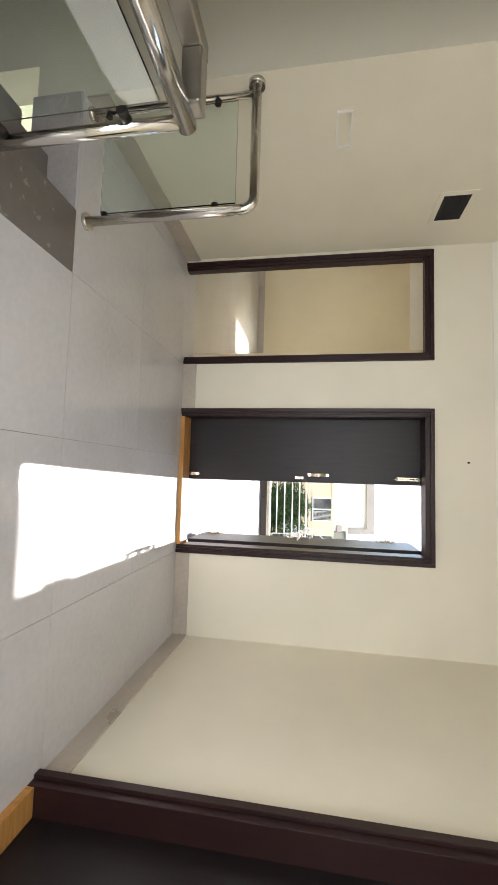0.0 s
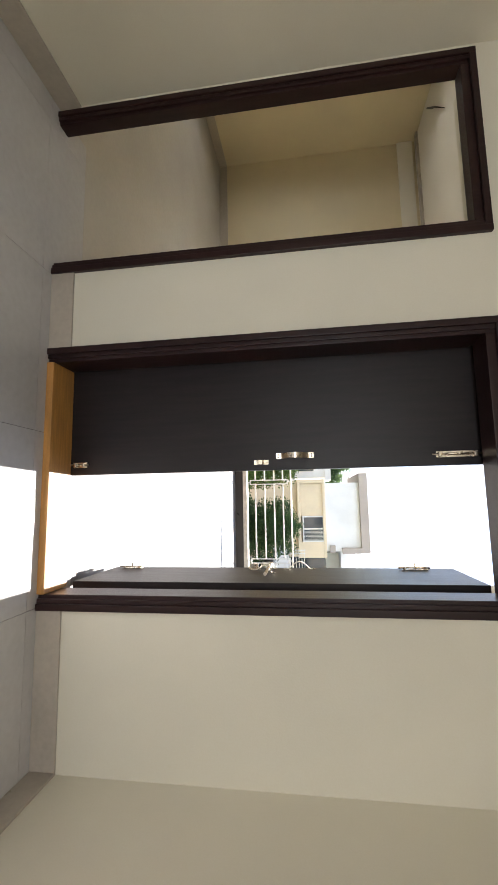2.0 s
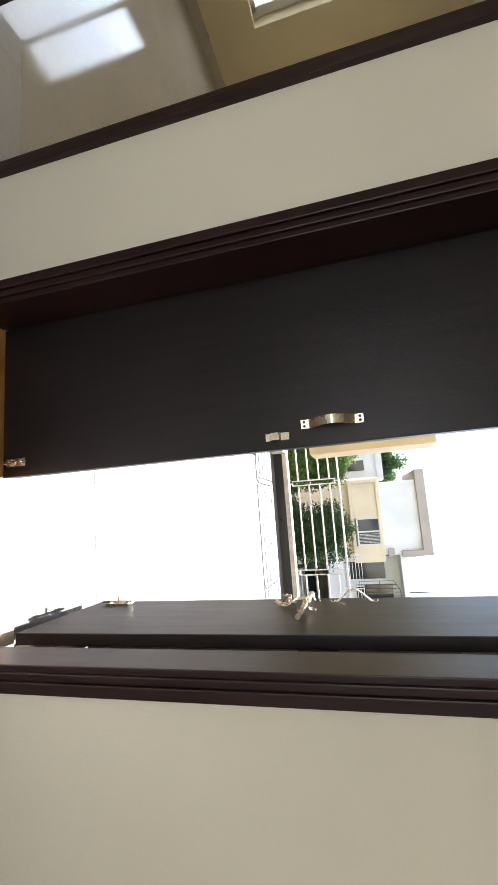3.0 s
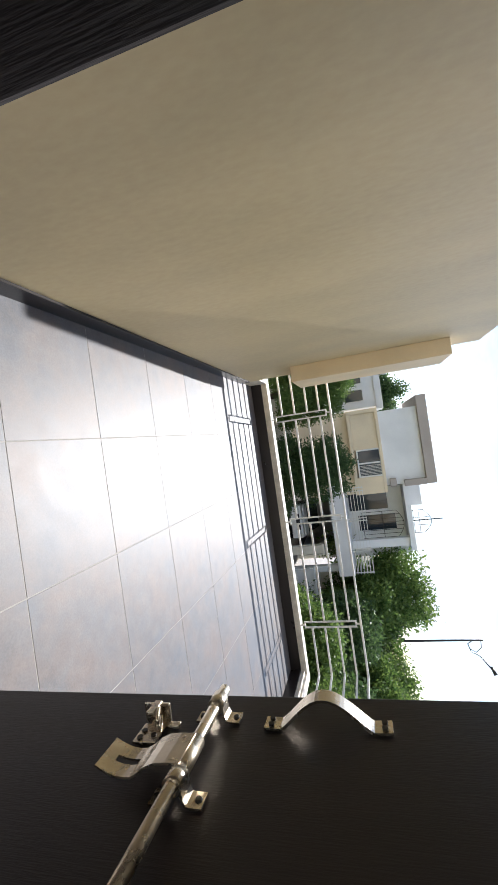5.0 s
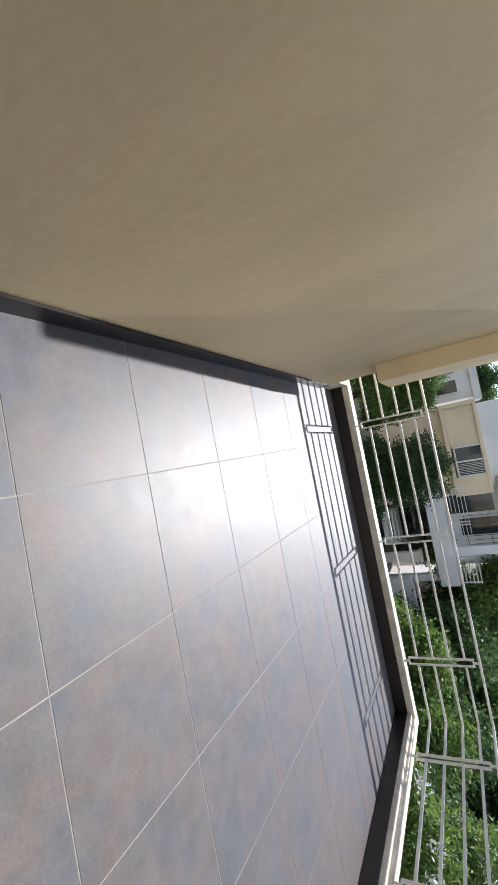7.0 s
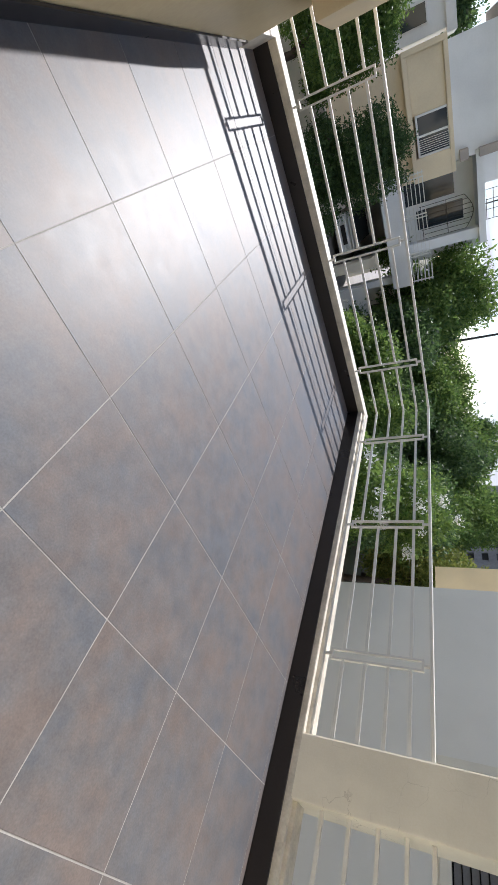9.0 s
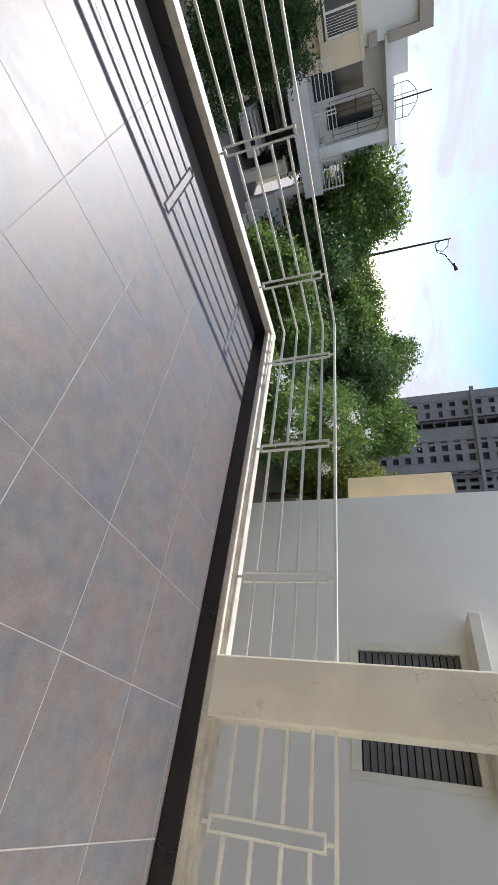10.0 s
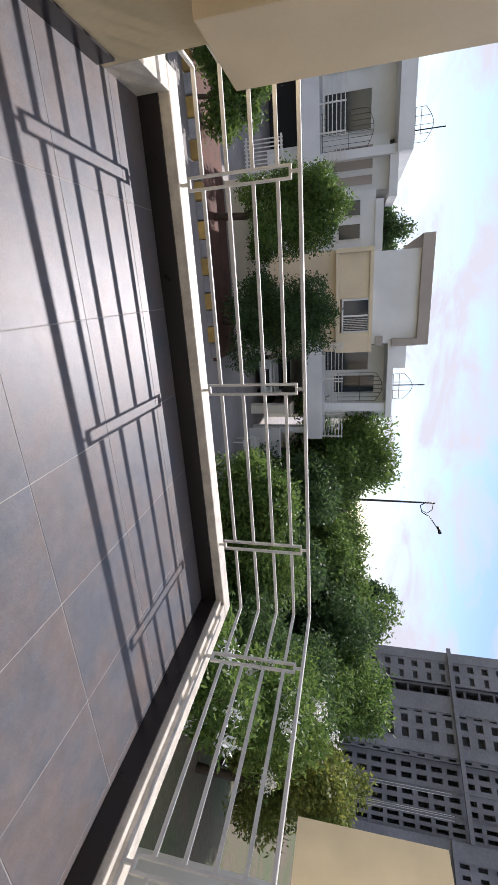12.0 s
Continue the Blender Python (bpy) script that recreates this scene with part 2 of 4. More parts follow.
# ---- builders ----
def add_box(bm, x0, x1, y0, y1, z0, z1, bevel=0.0):
    r = bmesh.ops.create_cube(bm, size=1, matrix=Matrix.Translation(((x0 + x1) / 2, (y0 + y1) / 2, (z0 + z1) / 2)) @ Matrix.Diagonal((abs(x1 - x0), abs(y1 - y0), abs(z1 - z0), 1)))
    if bevel:
        edges = list({e for v in r["verts"] for e in v.link_edges})
        bmesh.ops.bevel(bm, geom=edges, offset=bevel, segments=2, affect="EDGES", profile=0.6)


def box(x0, x1, y0, y1, z0, z1, bevel=0.0):
    bm = bmesh.new()
    add_box(bm, x0, x1, y0, y1, z0, z1, bevel)
    return bm


def boxes(*rows, bevel=0.0):
    bm = bmesh.new()
    for r in rows:
        add_box(bm, *r, bevel)
    return bm


def add_tube(bm, points, radius, sides=12, closed_ends=True):
    """A round bar along a chain of points."""
    pts = [Vector(p) for p in points]
    rings = []
    for i, p in enumerate(pts):
        d = (pts[min(i + 1, len(pts) - 1)] - pts[max(i - 1, 0)]).normalized()
        a = d.orthogonal().normalized() if i == 0 else (rings[-1][1] - d * rings[-1][1].dot(d)).normalized()
        b = d.cross(a)
        rad = radius[i] if isinstance(radius, (list, tuple)) else radius
        ring = [bm.verts.new(p + rad * (math.cos(t) * a + math.sin(t) * b)) for t in (2 * math.pi * k / sides for k in range(sides))]
        rings.append((ring, a))
    for (r0, _), (r1, _) in zip(rings, rings[1:]):
        for k in range(sides):
            f = bm.faces.new((r0[k], r0[(k + 1) % sides], r1[(k + 1) % sides], r1[k]))
            f.smooth = True
    if closed_ends:
        bm.faces.new(list(reversed(rings[0][0])))
        bm.faces.new(rings[-1][0])


def tube(points, radius, sides=12):
    bm = bmesh.new()
    add_tube(bm, points, radius, sides)
    return bm


def add_strip(bm, points, normal_axis, width, thick):
    """A flat bar bent along points; its width lies along normal_axis."""
    w = Vector(normal_axis).normalized() * (width / 2)
    pts = [Vector(p) for p in points]
    rings = []
    for i, p in enumerate(pts):
        d = (pts[min(i + 1, len(pts) - 1)] - pts[max(i - 1, 0)]).normalized()
        u = d.cross(w).normalized() * (thick / 2)
        rings.append([bm.verts.new(q) for q in (p - w - u, p + w - u, p + w + u, p - w + u)])
    for r0, r1 in zip(rings, rings[1:]):
        for k in range(4):
            bm.faces.new((r0[k], r0[(k + 1) % 4], r1[(k + 1) % 4], r1[k]))
    bm.faces.new(list(reversed(rings[0])))
    bm.faces.new(rings[-1])


def mesh_of(name, bm, mat):
    bmesh.ops.recalc_face_normals(bm, faces=bm.faces)
    me = bpy.data.meshes.new(name)
    bm.to_mesh(me)
    bm.free()
    me.materials.append(mat)
    return me


def part(name, bm, mat, parent, label=""):
    ob = new(name, mesh_of(name, bm, mat))
    ob.parent = parent
    ob.matrix_parent_inverse = parent.matrix_world.inverted()
    if label:
        tagged(ob, label)
    return ob


def thing(name, label, category, at=(0, 0, 0), group=""):
    ob = new(name)
    ob.location = at
    bpy.context.view_layer.update()
    return tagged(ob, label, category, group)


def solid(name, bm, mat, label, category, kind="", group=""):
    return tagged(new(name, mesh_of(name, bm, mat)), label, category, group, kind)


# ---- the house: hall, side room ----
HF = 0.03          # hall floor
WI, WO = -1.38, -1.12   # inner and outer face of the door wall
CEIL = 3.0
solid("floor", boxes((-1.93, 1.30, -3.06, WO, -0.25, HF - 0.012), (-0.985, 1.30, -6.6, -3.06, -0.25, HF - 0.012)), M_GROUT_IN, "pale polished hall floor with fine joints", "floor", "structure")
solid("floor_room", boxes((-5.1, -1.93, -1.285, 2.75, -0.25, HF), (-1.93, -1.15, WO, 2.75, -0.25, HF)), M_ROOM_TILE, "pale polished floor of the side room", "floor", "structure")
# door wall: piers and lintels round two openings
solid("wall_north", boxes((-2.13, -1.888, WI, -1.285, -0.25, CEIL), (-1.888, -0.99, WI, WO, 2.085, CEIL), (-0.99, -0.592, WI, WO, -0.25, CEIL), (-0.592, 0.618, WI, WO, 2.085, CEIL), (0.618, 3.4, WI, -1.215, -0.25, CEIL), (0.645, 3.4, -1.215, WO, -0.25, CEIL), (0.607, 1.05, WO, -0.82, -0.25, CEIL)), M_CREAM, "cream painted wall with two dark-framed doorways", "wall", "structure")
solid("wall_west", box(-2.13, -1.93, -3.03, WI, -0.25, CEIL), M_CREAM, "cream painted hall wall with vent and blank plate", "wall", "structure")
solid("wall_stairwell", boxes((-3.5, -3.3, -6.6, -2.83, -3.3, CEIL), (-3.3, -2.13, -3.03, -2.83, -3.3, CEIL)), M_CREAM, "cream wall round the stairwell", "wall", "structure")
# closing wall out of view; its window opening is made up for fill light
solid("wall_south", boxes((-3.5, -1.2, -6.8, -6.6, -3.3, CEIL), (0.9, 1.5, -6.8, -6.6, -3.3, CEIL), (-1.2, 0.9, -6.8, -6.6, -3.3, 0.95), (-1.2, 0.9, -6.8, -6.6, 2.4, CEIL)), M_CREAM, "unseen cream wall closing the hall, with an added window", "wall", "structure")
solid("wall_east", boxes((1.30, 1.50, -3.078, WI, -0.25, CEIL), (1.30, 1.50, -3.978, -3.078, 2.085, CEIL), (1.30, 1.50, -6.6, -3.978, -0.25, CEIL)), M_CREAM, "cream painted hall wall with a dark door", "wall", "structure")
solid("ceiling", box(-3.5, 1.5, -6.8, WI, CEIL, CEIL + 0.2), M_CEIL, "plain white painted ceiling", "ceiling", "structure")
solid("ceiling_room", box(-5.3, -0.9, WI, 2.95, CEIL + 0.004, CEIL + 0.2), M_CEIL, "plain pale ceiling of the side room", "ceiling", "structure")
VY0, VY1, VZ0, VZ1 = 0.40, 1.515, 0.655, 2.045
solid("wall_room_west", boxes((-5.3, -5.1, WI, VY0, -0.25, CEIL), (-5.3, -5.1, VY1, 2.95, -0.25, CEIL), (-5.3, -5.1, VY0, VY1, -0.25, VZ0), (-5.3, -5.1, VY0, VY1, VZ1, CEIL)), M_YELLOW, "yellow painted side room wall with a window", "wall", "structure")
solid("wall_room_south", boxes((-5.1, -2.13, WI, -1.285, -0.25, CEIL)), M_YELLOW, "yellow painted side room wall", "wall", "structure")
WX0, WX1, WZ0, WZ1 = -2.22, -1.15, 0.75, 1.71
solid("wall_room_north", boxes((-5.1, WX0, 2.75, 2.95, -0.25, CEIL), (WX1, -1.15, 2.75, 2.95, -0.25, CEIL), (WX0, WX1, 2.75, 2.95, -0.25, WZ0), (WX0, WX1, 2.75, 2.95, WZ1, CEIL)), M_YELLOW, "yellow painted side room wall with a barred window", "wall", "structure")
solid("wall_balcony", boxes((-0.82, -0.60, WO, 3.56, -0.5, 2.57)), M_BROWN_WALL, "weathered ochre plaster wall beside the balcony", "wall", "structure")
solid("wall_room_east", box(-1.15, -0.825, WO, 2.95, -0.25, CEIL), M_YELLOW, "yellow painted side room wall", "wall", "structure")
solid("parapet_return", box(-0.82, -0.60, 3.562, 3.943, -0.5, 0.20, 0.006), M_KERB, "cream painted kerb return at the wall's end", "kerb", "structure")
solid("window_surround", boxes((-0.60, -0.44, 3.04, 3.68, 0.66, 2.2), bevel=0.008), M_PEACH, "cream projecting plaster box on the balcony wall", "window surround", "structure")
solid("ceiling_beam", box(-5.1, -1.15, 2.72, 2.75, 2.74, 2.955), M_CEIL, "pale plaster beam under the side room ceiling", "beam", "structure")

# ---- balcony ----
solid("floor_balcony", boxes((-0.60, 3.06, WO, 3.94, -0.25, -0.0012), (0.9, 3.06, -3.2, WO, -0.25, -0.0012)), M_GROUT, "brown-grey slate tiled balcony floor", "floor", "structure")
solid("kerb_north", box(-0.75, 3.26, 3.945, 4.10, -0.5, 0.20, 0.01), M_KERB, "cream painted kerb under the railing", "kerb", "structure")
solid("kerb_east", boxes((3.11, 3.26, -3.2, 3.943, -0.5, 0.20), (3.065, 3.115, -3.2, 3.943, -0.5, 0.175), bevel=0.008), M_KERB, "cream painted kerb with peeling edge", "kerb", "structure")
solid("slab_roof", box(-0.6, 3.5, WI, 0.58, CEIL + 0.01, CEIL + 0.16), M_CEIL, "concrete canopy slab over the balcony door", "canopy", "structure")
solid("column", box(3.066, 3.39, -0.02, 0.33, -3.3, 3.2, 0.012), M_COLUMN, "square cream column with hairline cracks", "column", "structure")
solid("ground", box(-400, 400, -400, 600, -3.6, -3.3), M_GROUND, "earth and grass round the houses", "ground", "structure")

# railing
RZ = (0.34, 0.50, 0.66, 0.81)
TOP = 0.945
def railing_post(at, along):
    """A narrow upright frame of square tube on a stub foot."""
    t = thing("railing_post", "white painted steel railing post, a narrow upright frame", "railing post", at, "posts of the balcony railing")
    ax, ay = along
    def bar(name, u0, u1, z0, z1, d=0.012):
        xs = sorted((at[0] + ax * u0 - ay * d, at[0] + ax * u1 + ay * d))
        ys = sorted((at[1] + ay * u0 - ax * d, at[1] + ay * u1 + ax * d))
        part(name, box(xs[0], xs[1], ys[0], ys[1], at[2] + z0, at[2] + z1, 0.002), M_RAIL, t)
    bar("upright", -0.042, -0.026, 0.06, 0.68)
    bar("upright", 0.026, 0.042, 0.06, 0.68)
    bar("end_bar", -0.042, 0.042, 0.045, 0.061)
    bar("end_bar", -0.042, 0.042, 0.679, 0.695)
    bar("foot", -0.010, 0.010, 0.0, 0.046, 0.008)
    bar("neck", -0.010, 0.010, 0.694, 0.735, 0.008)
    return t
for px in (-0.125, 1.187, 2.51):
    railing_post((px, 3.985, 0.20), (1, 0))
for py in (3.43, 2.16, 0.90, -0.50, -1.8):
    railing_post((3.155, py, 0.20), (0, 1))
rail = thing("balcony_railing", "white painted steel railing with four bars and a handrail", "railing", (3.15, 3.985, 0.2))
def spans(lo, hi, posts):
    """The stretches of a bar between the upright frames."""
    cuts = [lo] + [c for p in sorted(posts) if lo < p < hi for c in (p - 0.040, p + 0.040)] + [hi]
    return list(zip(cuts[::2], cuts[1::2]))


for z in RZ:
    for x0, x1 in spans(-0.71, 3.155, (-0.125, 1.187, 2.51)):
        part("bar", box(x0, x1, 3.976, 3.994, z - 0.011, z + 0.011), M_RAIL, rail)
    part("bar", box(-0.719, -0.701, 3.56, 3.976, z - 0.011, z + 0.011), M_RAIL, rail)
    for y0, y1 in spans(0.33, 3.976, (3.43, 2.16, 0.90)) + spans(-3.2, -0.02, (-0.50, -1.8)):
        part("bar", box(3.146, 3.164, y0, y1, z - 0.011, z + 0.011), M_RAIL, rail)
part("handrail", boxes((-0.73, 3.175, 3.965, 4.005, TOP - 0.012, TOP + 0.012), bevel=0.004), M_RAIL, rail)
part("handrail", boxes((3.135, 3.175, 0.33, 3.965, TOP - 0.012, TOP + 0.012), bevel=0.004), M_RAIL, rail)
part("handrail", boxes((3.135, 3.175, -3.2, -0.02, TOP - 0.012, TOP + 0.012), bevel=0.004), M_RAIL, rail)
# dark skirting inside the kerb and along the walls
solid("baseboard_north", box(-0.60, 3.05, 3.93, 3.943, 0.0, 0.13), M_SKIRT, "black-brown tile skirting inside the kerb", "skirting", "structure")
solid("baseboard_east", box(3.05, 3.063, -3.2, 3.943, 0.0, 0.13), M_SKIRT, "black-brown tile skirting inside the kerb", "skirting", "structure")
solid("baseboard_west", box(-0.597, -0.585, WO, 3.50, 0.0, 0.10), M_SKIRT, "dark tile skirting at the plaster wall", "skirting", "structure")

# ---- doors ----
def door_frame(name, x0, x1, z1, y0, y1, w, label):
    f = thing(name, label, "door frame", (x0, y0, HF))
    f["kind"] = "structure"
    for a, b, s in ((x0, x0 + w, 1), (x1 - w, x1, -1)):
        lo, hi = (a, a + w * 0.45) if s > 0 else (b - w * 0.45, b)
        mid = (a + w * 0.45, a + w * 0.75) if s > 0 else (b - w * 0.75, b - w * 0.45)
        part("jamb", boxes((a, b, y0 + 0.02, y1, HF, z1), (lo, hi, y0, y0 + 0.022, HF, z1), (*mid, y0 + 0.009, y0 + 0.023, HF, z1), bevel=0.003), M_FRAME, f)
    part("head", boxes((x0 + w, x1 - w, y0 + 0.02, y1, z1 - w, z1), (x0 + w * 0.45, x1 - w * 0.45, y0 + 0.001, y0 + 0.021, z1 - w * 0.45, z1), bevel=0.003), M_FRAME, f)
    return f


door_frame("door_frame_1", -1.895, -0.985, 2.093, WI - 0.022, -1.306, 0.066, "dark red-brown wooden frame of an open doorway")
frame_2 = door_frame("door_frame_2", -0.598, 0.625, 2.093, WI - 0.022, -1.236, 0.068, "dark red-brown wooden frame of the double door")

part("stop", box(-0.590, -0.532, -1.2355, -1.2075, HF, 2.02, 0.002), M_FRAME, frame_2)


def flat_handle(parent, x, y, z0, z1, face, along_x=True):
    """A bowed flat pull of nickel with two screw plates."""
    n = 25
    pts = []
    for i in range(n):
        k = i / (n - 1)
        bow = 0.002 + 0.042 * math.sin(math.pi * k) ** 1.25
        pts.append((x, y + face * bow, z0 + (z1 - z0) * k))
    bm = bmesh.new()
    add_strip(bm, [(x, y + face * 0.003, z0 - 0.024), *pts, (x, y + face * 0.003, z1 + 0.024)], (1, 0, 0), 0.026, 0.004)
    h = part("handle", bm, M_BRASS, parent, "bowed brushed nickel pull handle")
    for z in (z0 - 0.014, z1 + 0.014):
        for dx in (-0.006, 0.006):
            part("screw", tube([(x + dx, y + face * 0.004, z), (x + dx, y + face * 0.008, z)], 0.004, 8), M_DARKMETAL, h)


def tower_bolt(parent, x, y, z0, z1, face):
    b = part("tower_bolt", box(x - 0.014, x + 0.014, y, y + face * 0.004, z0, z1, 0.001), M_BRASS, parent, "small nickel tower bolt")
    part("rod", tube([(x, y + face * 0.010, z0 - 0.02), (x, y + face * 0.010, z1 + 0.01)], 0.005, 8), M_BRASS, b)
    part("knob", tube([(x, y + face * 0.010, (z0 + z1) / 2), (x, y + face * 0.035, (z0 + z1) / 2)], 0.004, 8), M_BRASS, b)
    for z in (z0 + 0.015, z1 - 0.015):
        part("guide", box(x - 0.012, x + 0.012, y + face * 0.003, y + face * 0.018, z - 0.006, z + 0.006, 0.002), M_BRASS, b)


def leaf(label, hinge, side, LW):
    """A plain flush leaf in the closed position; its inner face looks to -y."""
    t = thing("door_leaf", label, "door", (hinge, -1.205, HF))
    x0, x1 = sorted((hinge, hinge + side * LW))
    part("panel", box(x0, x1, -1.205, -1.165, 0.054, 2.05, 0.003), M_DOOR, t, "dark brown flush wooden panel")
    for z in (0.28, 1.10, 1.82):
        h = part("hinge", tube([(hinge - side * 0.004, -1.160, z - 0.06), (hinge - side * 0.004, -1.160, z + 0.06)], 0.009, 10), M_DARKMETAL, t, "dark steel butt hinge")
        part("flap", boxes((min(hinge, hinge - side * 0.03), max(hinge, hinge - side * 0.03), -1.164, -1.160, z - 0.055, z + 0.055)), M_DARKMETAL, h)
    return t


left_leaf = leaf("closed dark brown wooden door leaf with nickel handle", -0.560, 1, 0.570)
FY = -1.206
flat_handle(left_leaf, -0.055, FY, 1.139, 1.268, -1)
bm = bmesh.new()
add_strip(bm, [(-0.027, FY - y, z) for y, z in ((0.003, 1.008), (0.003, 1.022), (0.018, 1.027), (0.018, 1.049), (0.003, 1.054), (0.003, 1.078))], (1, 0, 0), 0.022, 0.003)
part("bolt_keeper", bm, M_BRASS, left_leaf, "nickel bolt keeper")
tower_bolt(left_leaf, -0.04, FY, 1.84, 2.02, -1)
tower_bolt(left_leaf, -0.04, FY, 0.075, 0.15, -1)

right_leaf = leaf("open dark brown wooden door leaf with a large bolt", 0.537, -1, 0.507)
# in the closed position: distance u from the hinge runs to -x
def U(u):
    return 0.562 - u
flat_handle(right_leaf, U(0.459), FY, 1.129, 1.259, -1)
BZ = 1.030
bolt = part("bolt", tube([(U(0.506), FY - 0.026, BZ), (U(0.502), FY - 0.026, BZ), (U(0.12), FY - 0.026, BZ)], [0.0065, 0.0085, 0.0085], 18), M_BRASS, right_leaf, "long round nickel door bolt with hasp")


def bolt_guide(u):
    """A strap bent over the rod, with two rounded screw ears."""
    x = U(u)
    g = part("guide", tube([(x + 0.013, FY - 0.026, BZ), (x - 0.013, FY - 0.026, BZ)], 0.0118, 18), M_BRASS, bolt)
    bm = bmesh.new()
    for side in (-1, 1):
        add_strip(bm, [(x, FY - 0.026, BZ + side * 0.010), (x, FY - 0.012, BZ + side * 0.011), (x, FY - 0.004, BZ + side * 0.014), (x, FY - 0.0025, BZ + side * 0.020), (x, FY - 0.0025, BZ + side * 0.034)], (1, 0, 0), 0.024, 0.003)
    part("ear", bm, M_BRASS, g)
    for side in (-1, 1):
        part("screw", tube([(x, FY - 0.003, BZ + side * 0.027), (x, FY - 0.0065, BZ + side * 0.027)], [0.0055, 0.0035], 10), M_DARKMETAL, g)


bolt_guide(0.468)
bolt_guide(0.318)


def hasp_plate():
    """A bent plate hanging off the rod, with a long slot cut through it."""
    bm = bmesh.new()
    hx = U(0.353)
    add_tube(bm, [(hx + 0.030, FY - 0.026, BZ), (hx - 0.030, FY - 0.026, BZ)], 0.0118, 18)
    prof = [(0.0375, BZ + 0.002, 0.058), (0.037, BZ - 0.018, 0.057), (0.035, BZ - 0.034, 0.055), (0.029, BZ - 0.048, 0.053), (0.020, BZ - 0.060, 0.050), (0.015, BZ - 0.070, 0.048)]
    add_profile = lambda rows, lo, hi: add_strip(bm, [(hx + (lo + hi) / 2, FY - d, z) for d, z, _ in rows], (1, 0, 0), hi - lo, 0.003)
    add_profile(prof, -0.027, 0.027)
    slot = [(0.015, BZ - 0.070, 0), (0.014, BZ - 0.080, 0), (0.015, BZ - 0.092, 0), (0.019, BZ - 0.104, 0)]
    add_profile(slot, -0.0255, -0.005)
    add_profile(slot, 0.005, 0.0255)
    add_profile([(0.019, BZ - 0.104, 0), (0.023, BZ - 0.112, 0), (0.027, BZ - 0.119, 0)], -0.0255, 0.0255)
    for k in (-1, 1):
        part_at = (hx + k * 0.020, FY - 0.0385, BZ - 0.012)
        add_tube(bm, [part_at, (part_at[0], part_at[1] - 0.001, part_at[2])], 0.003, 8)
    return part("hasp", bm, M_BRASS, bolt, "bent nickel hasp plate with a slot")


hasp_plate()
sx = U(0.432)
staple = part("staple", boxes((sx - 0.014, sx + 0.026, FY - 0.004, FY, 0.915, 0.952), (sx - 0.022, sx - 0.010, FY - 0.004, FY, 0.925, 0.972), bevel=0.001), M_BRASS, right_leaf, "nickel padlock staple")
part("bracket", boxes((sx - 0.026, sx - 0.022, FY - 0.030, FY, 0.912, 0.955), (sx - 0.026, sx + 0.004, FY - 0.033, FY - 0.029, 0.930, 0.942), bevel=0.001), M_BRASS, staple)
part("ring", tube([(sx - 0.006 + 0.013 * math.cos(a), FY - 0.018 + 0.013 * math.sin(a), 0.945 + 0.004 * math.cos(a)) for a in [i * math.pi / 8 for i in range(17)]], 0.0028, 8), M_BRASS, staple)
for dx, dz in ((0.004, 0.924), (0.018, 0.924), (0.012, 0.943)):
    part("screw", tube([(sx + dx, FY - 0.004, dz), (sx + dx, FY - 0.0065, dz)], 0.0042, 10), M_DARKMETAL, staple)
tower_bolt(right_leaf, U(0.47), FY, 0.12, 0.24, -1)
tower_bolt(right_leaf, U(0.47), FY, 1.76, 1.90, -1)
# swing it open about its hinge
turn = Matrix.Translation((0.585, -1.140, 0)) @ Matrix.Rotation(radians(-91), 4, "Z") @ Matrix.Translation((-0.537, 1.165, 0))
right_leaf.matrix_world = turn @ right_leaf.matrix_world
solid("door_sill", box(-0.53, 0.557, WI - 0.015, -1.212, HF - 0.01, HF + 0.035, 0.005), M_WOODSILL, "raw orange wooden threshold under the double door", "threshold", "structure")

# ---- hall fittings ----
BH = 0.118
for nm, b in (("baseboard_hall_1", (-1.93, -1.918, -3.03, WI, HF, HF + BH)), ("baseboard_hall_2", (-0.985, -0.598, WI - 0.012, WI, HF, HF + BH)), ("baseboard_hall_3", (0.625, 1.288, WI - 0.012, WI, HF, HF + BH)), ("baseboard_hall_4", (1.288, 1.30, -3.07, WI, HF, HF + BH)), ("baseboard_room_1", (-5.1, -5.088, WO, 2.738, HF, HF + BH)), ("baseboard_room_2", (-5.088, -1.15, 2.738, 2.75, HF, HF + BH))):
    solid(nm, box(*b, 0.002), M_BASE, "beige tile skirting along the wall", "skirting", "structure")
# side door in the east wall
f3 = thing("door_3", "closed dark brown door in a dark frame", "door", (1.3, -3.02, HF))
f3["kind"] = "structure"
for y0, y1 in ((-3.153, -3.073), (-3.983, -3.903)):
    part("jamb", boxes((1.278, 1.42, y0, y1, HF, 2.09), (1.262, 1.279, y0 + 0.04 if y0 > -3.5 else y0, y1 if y0 > -3.5 else y1 - 0.04, HF, 2.09), bevel=0.003), M_FRAME, f3)
part("head", box(1.278, 1.42, -3.903, -3.153, 2.01, 2.09, 0.003), M_FRAME, f3)
part("panel", box(1.40, 1.44, -3.903, -3.153, HF - 0.02, 2.01), M_DOOR, f3)
part("sill", box(1.28, 1.40, -3.903, -3.153, HF - 0.005, HF + 0.035, 0.004), M_WOODSILL, f3, "raw orange wooden sill")
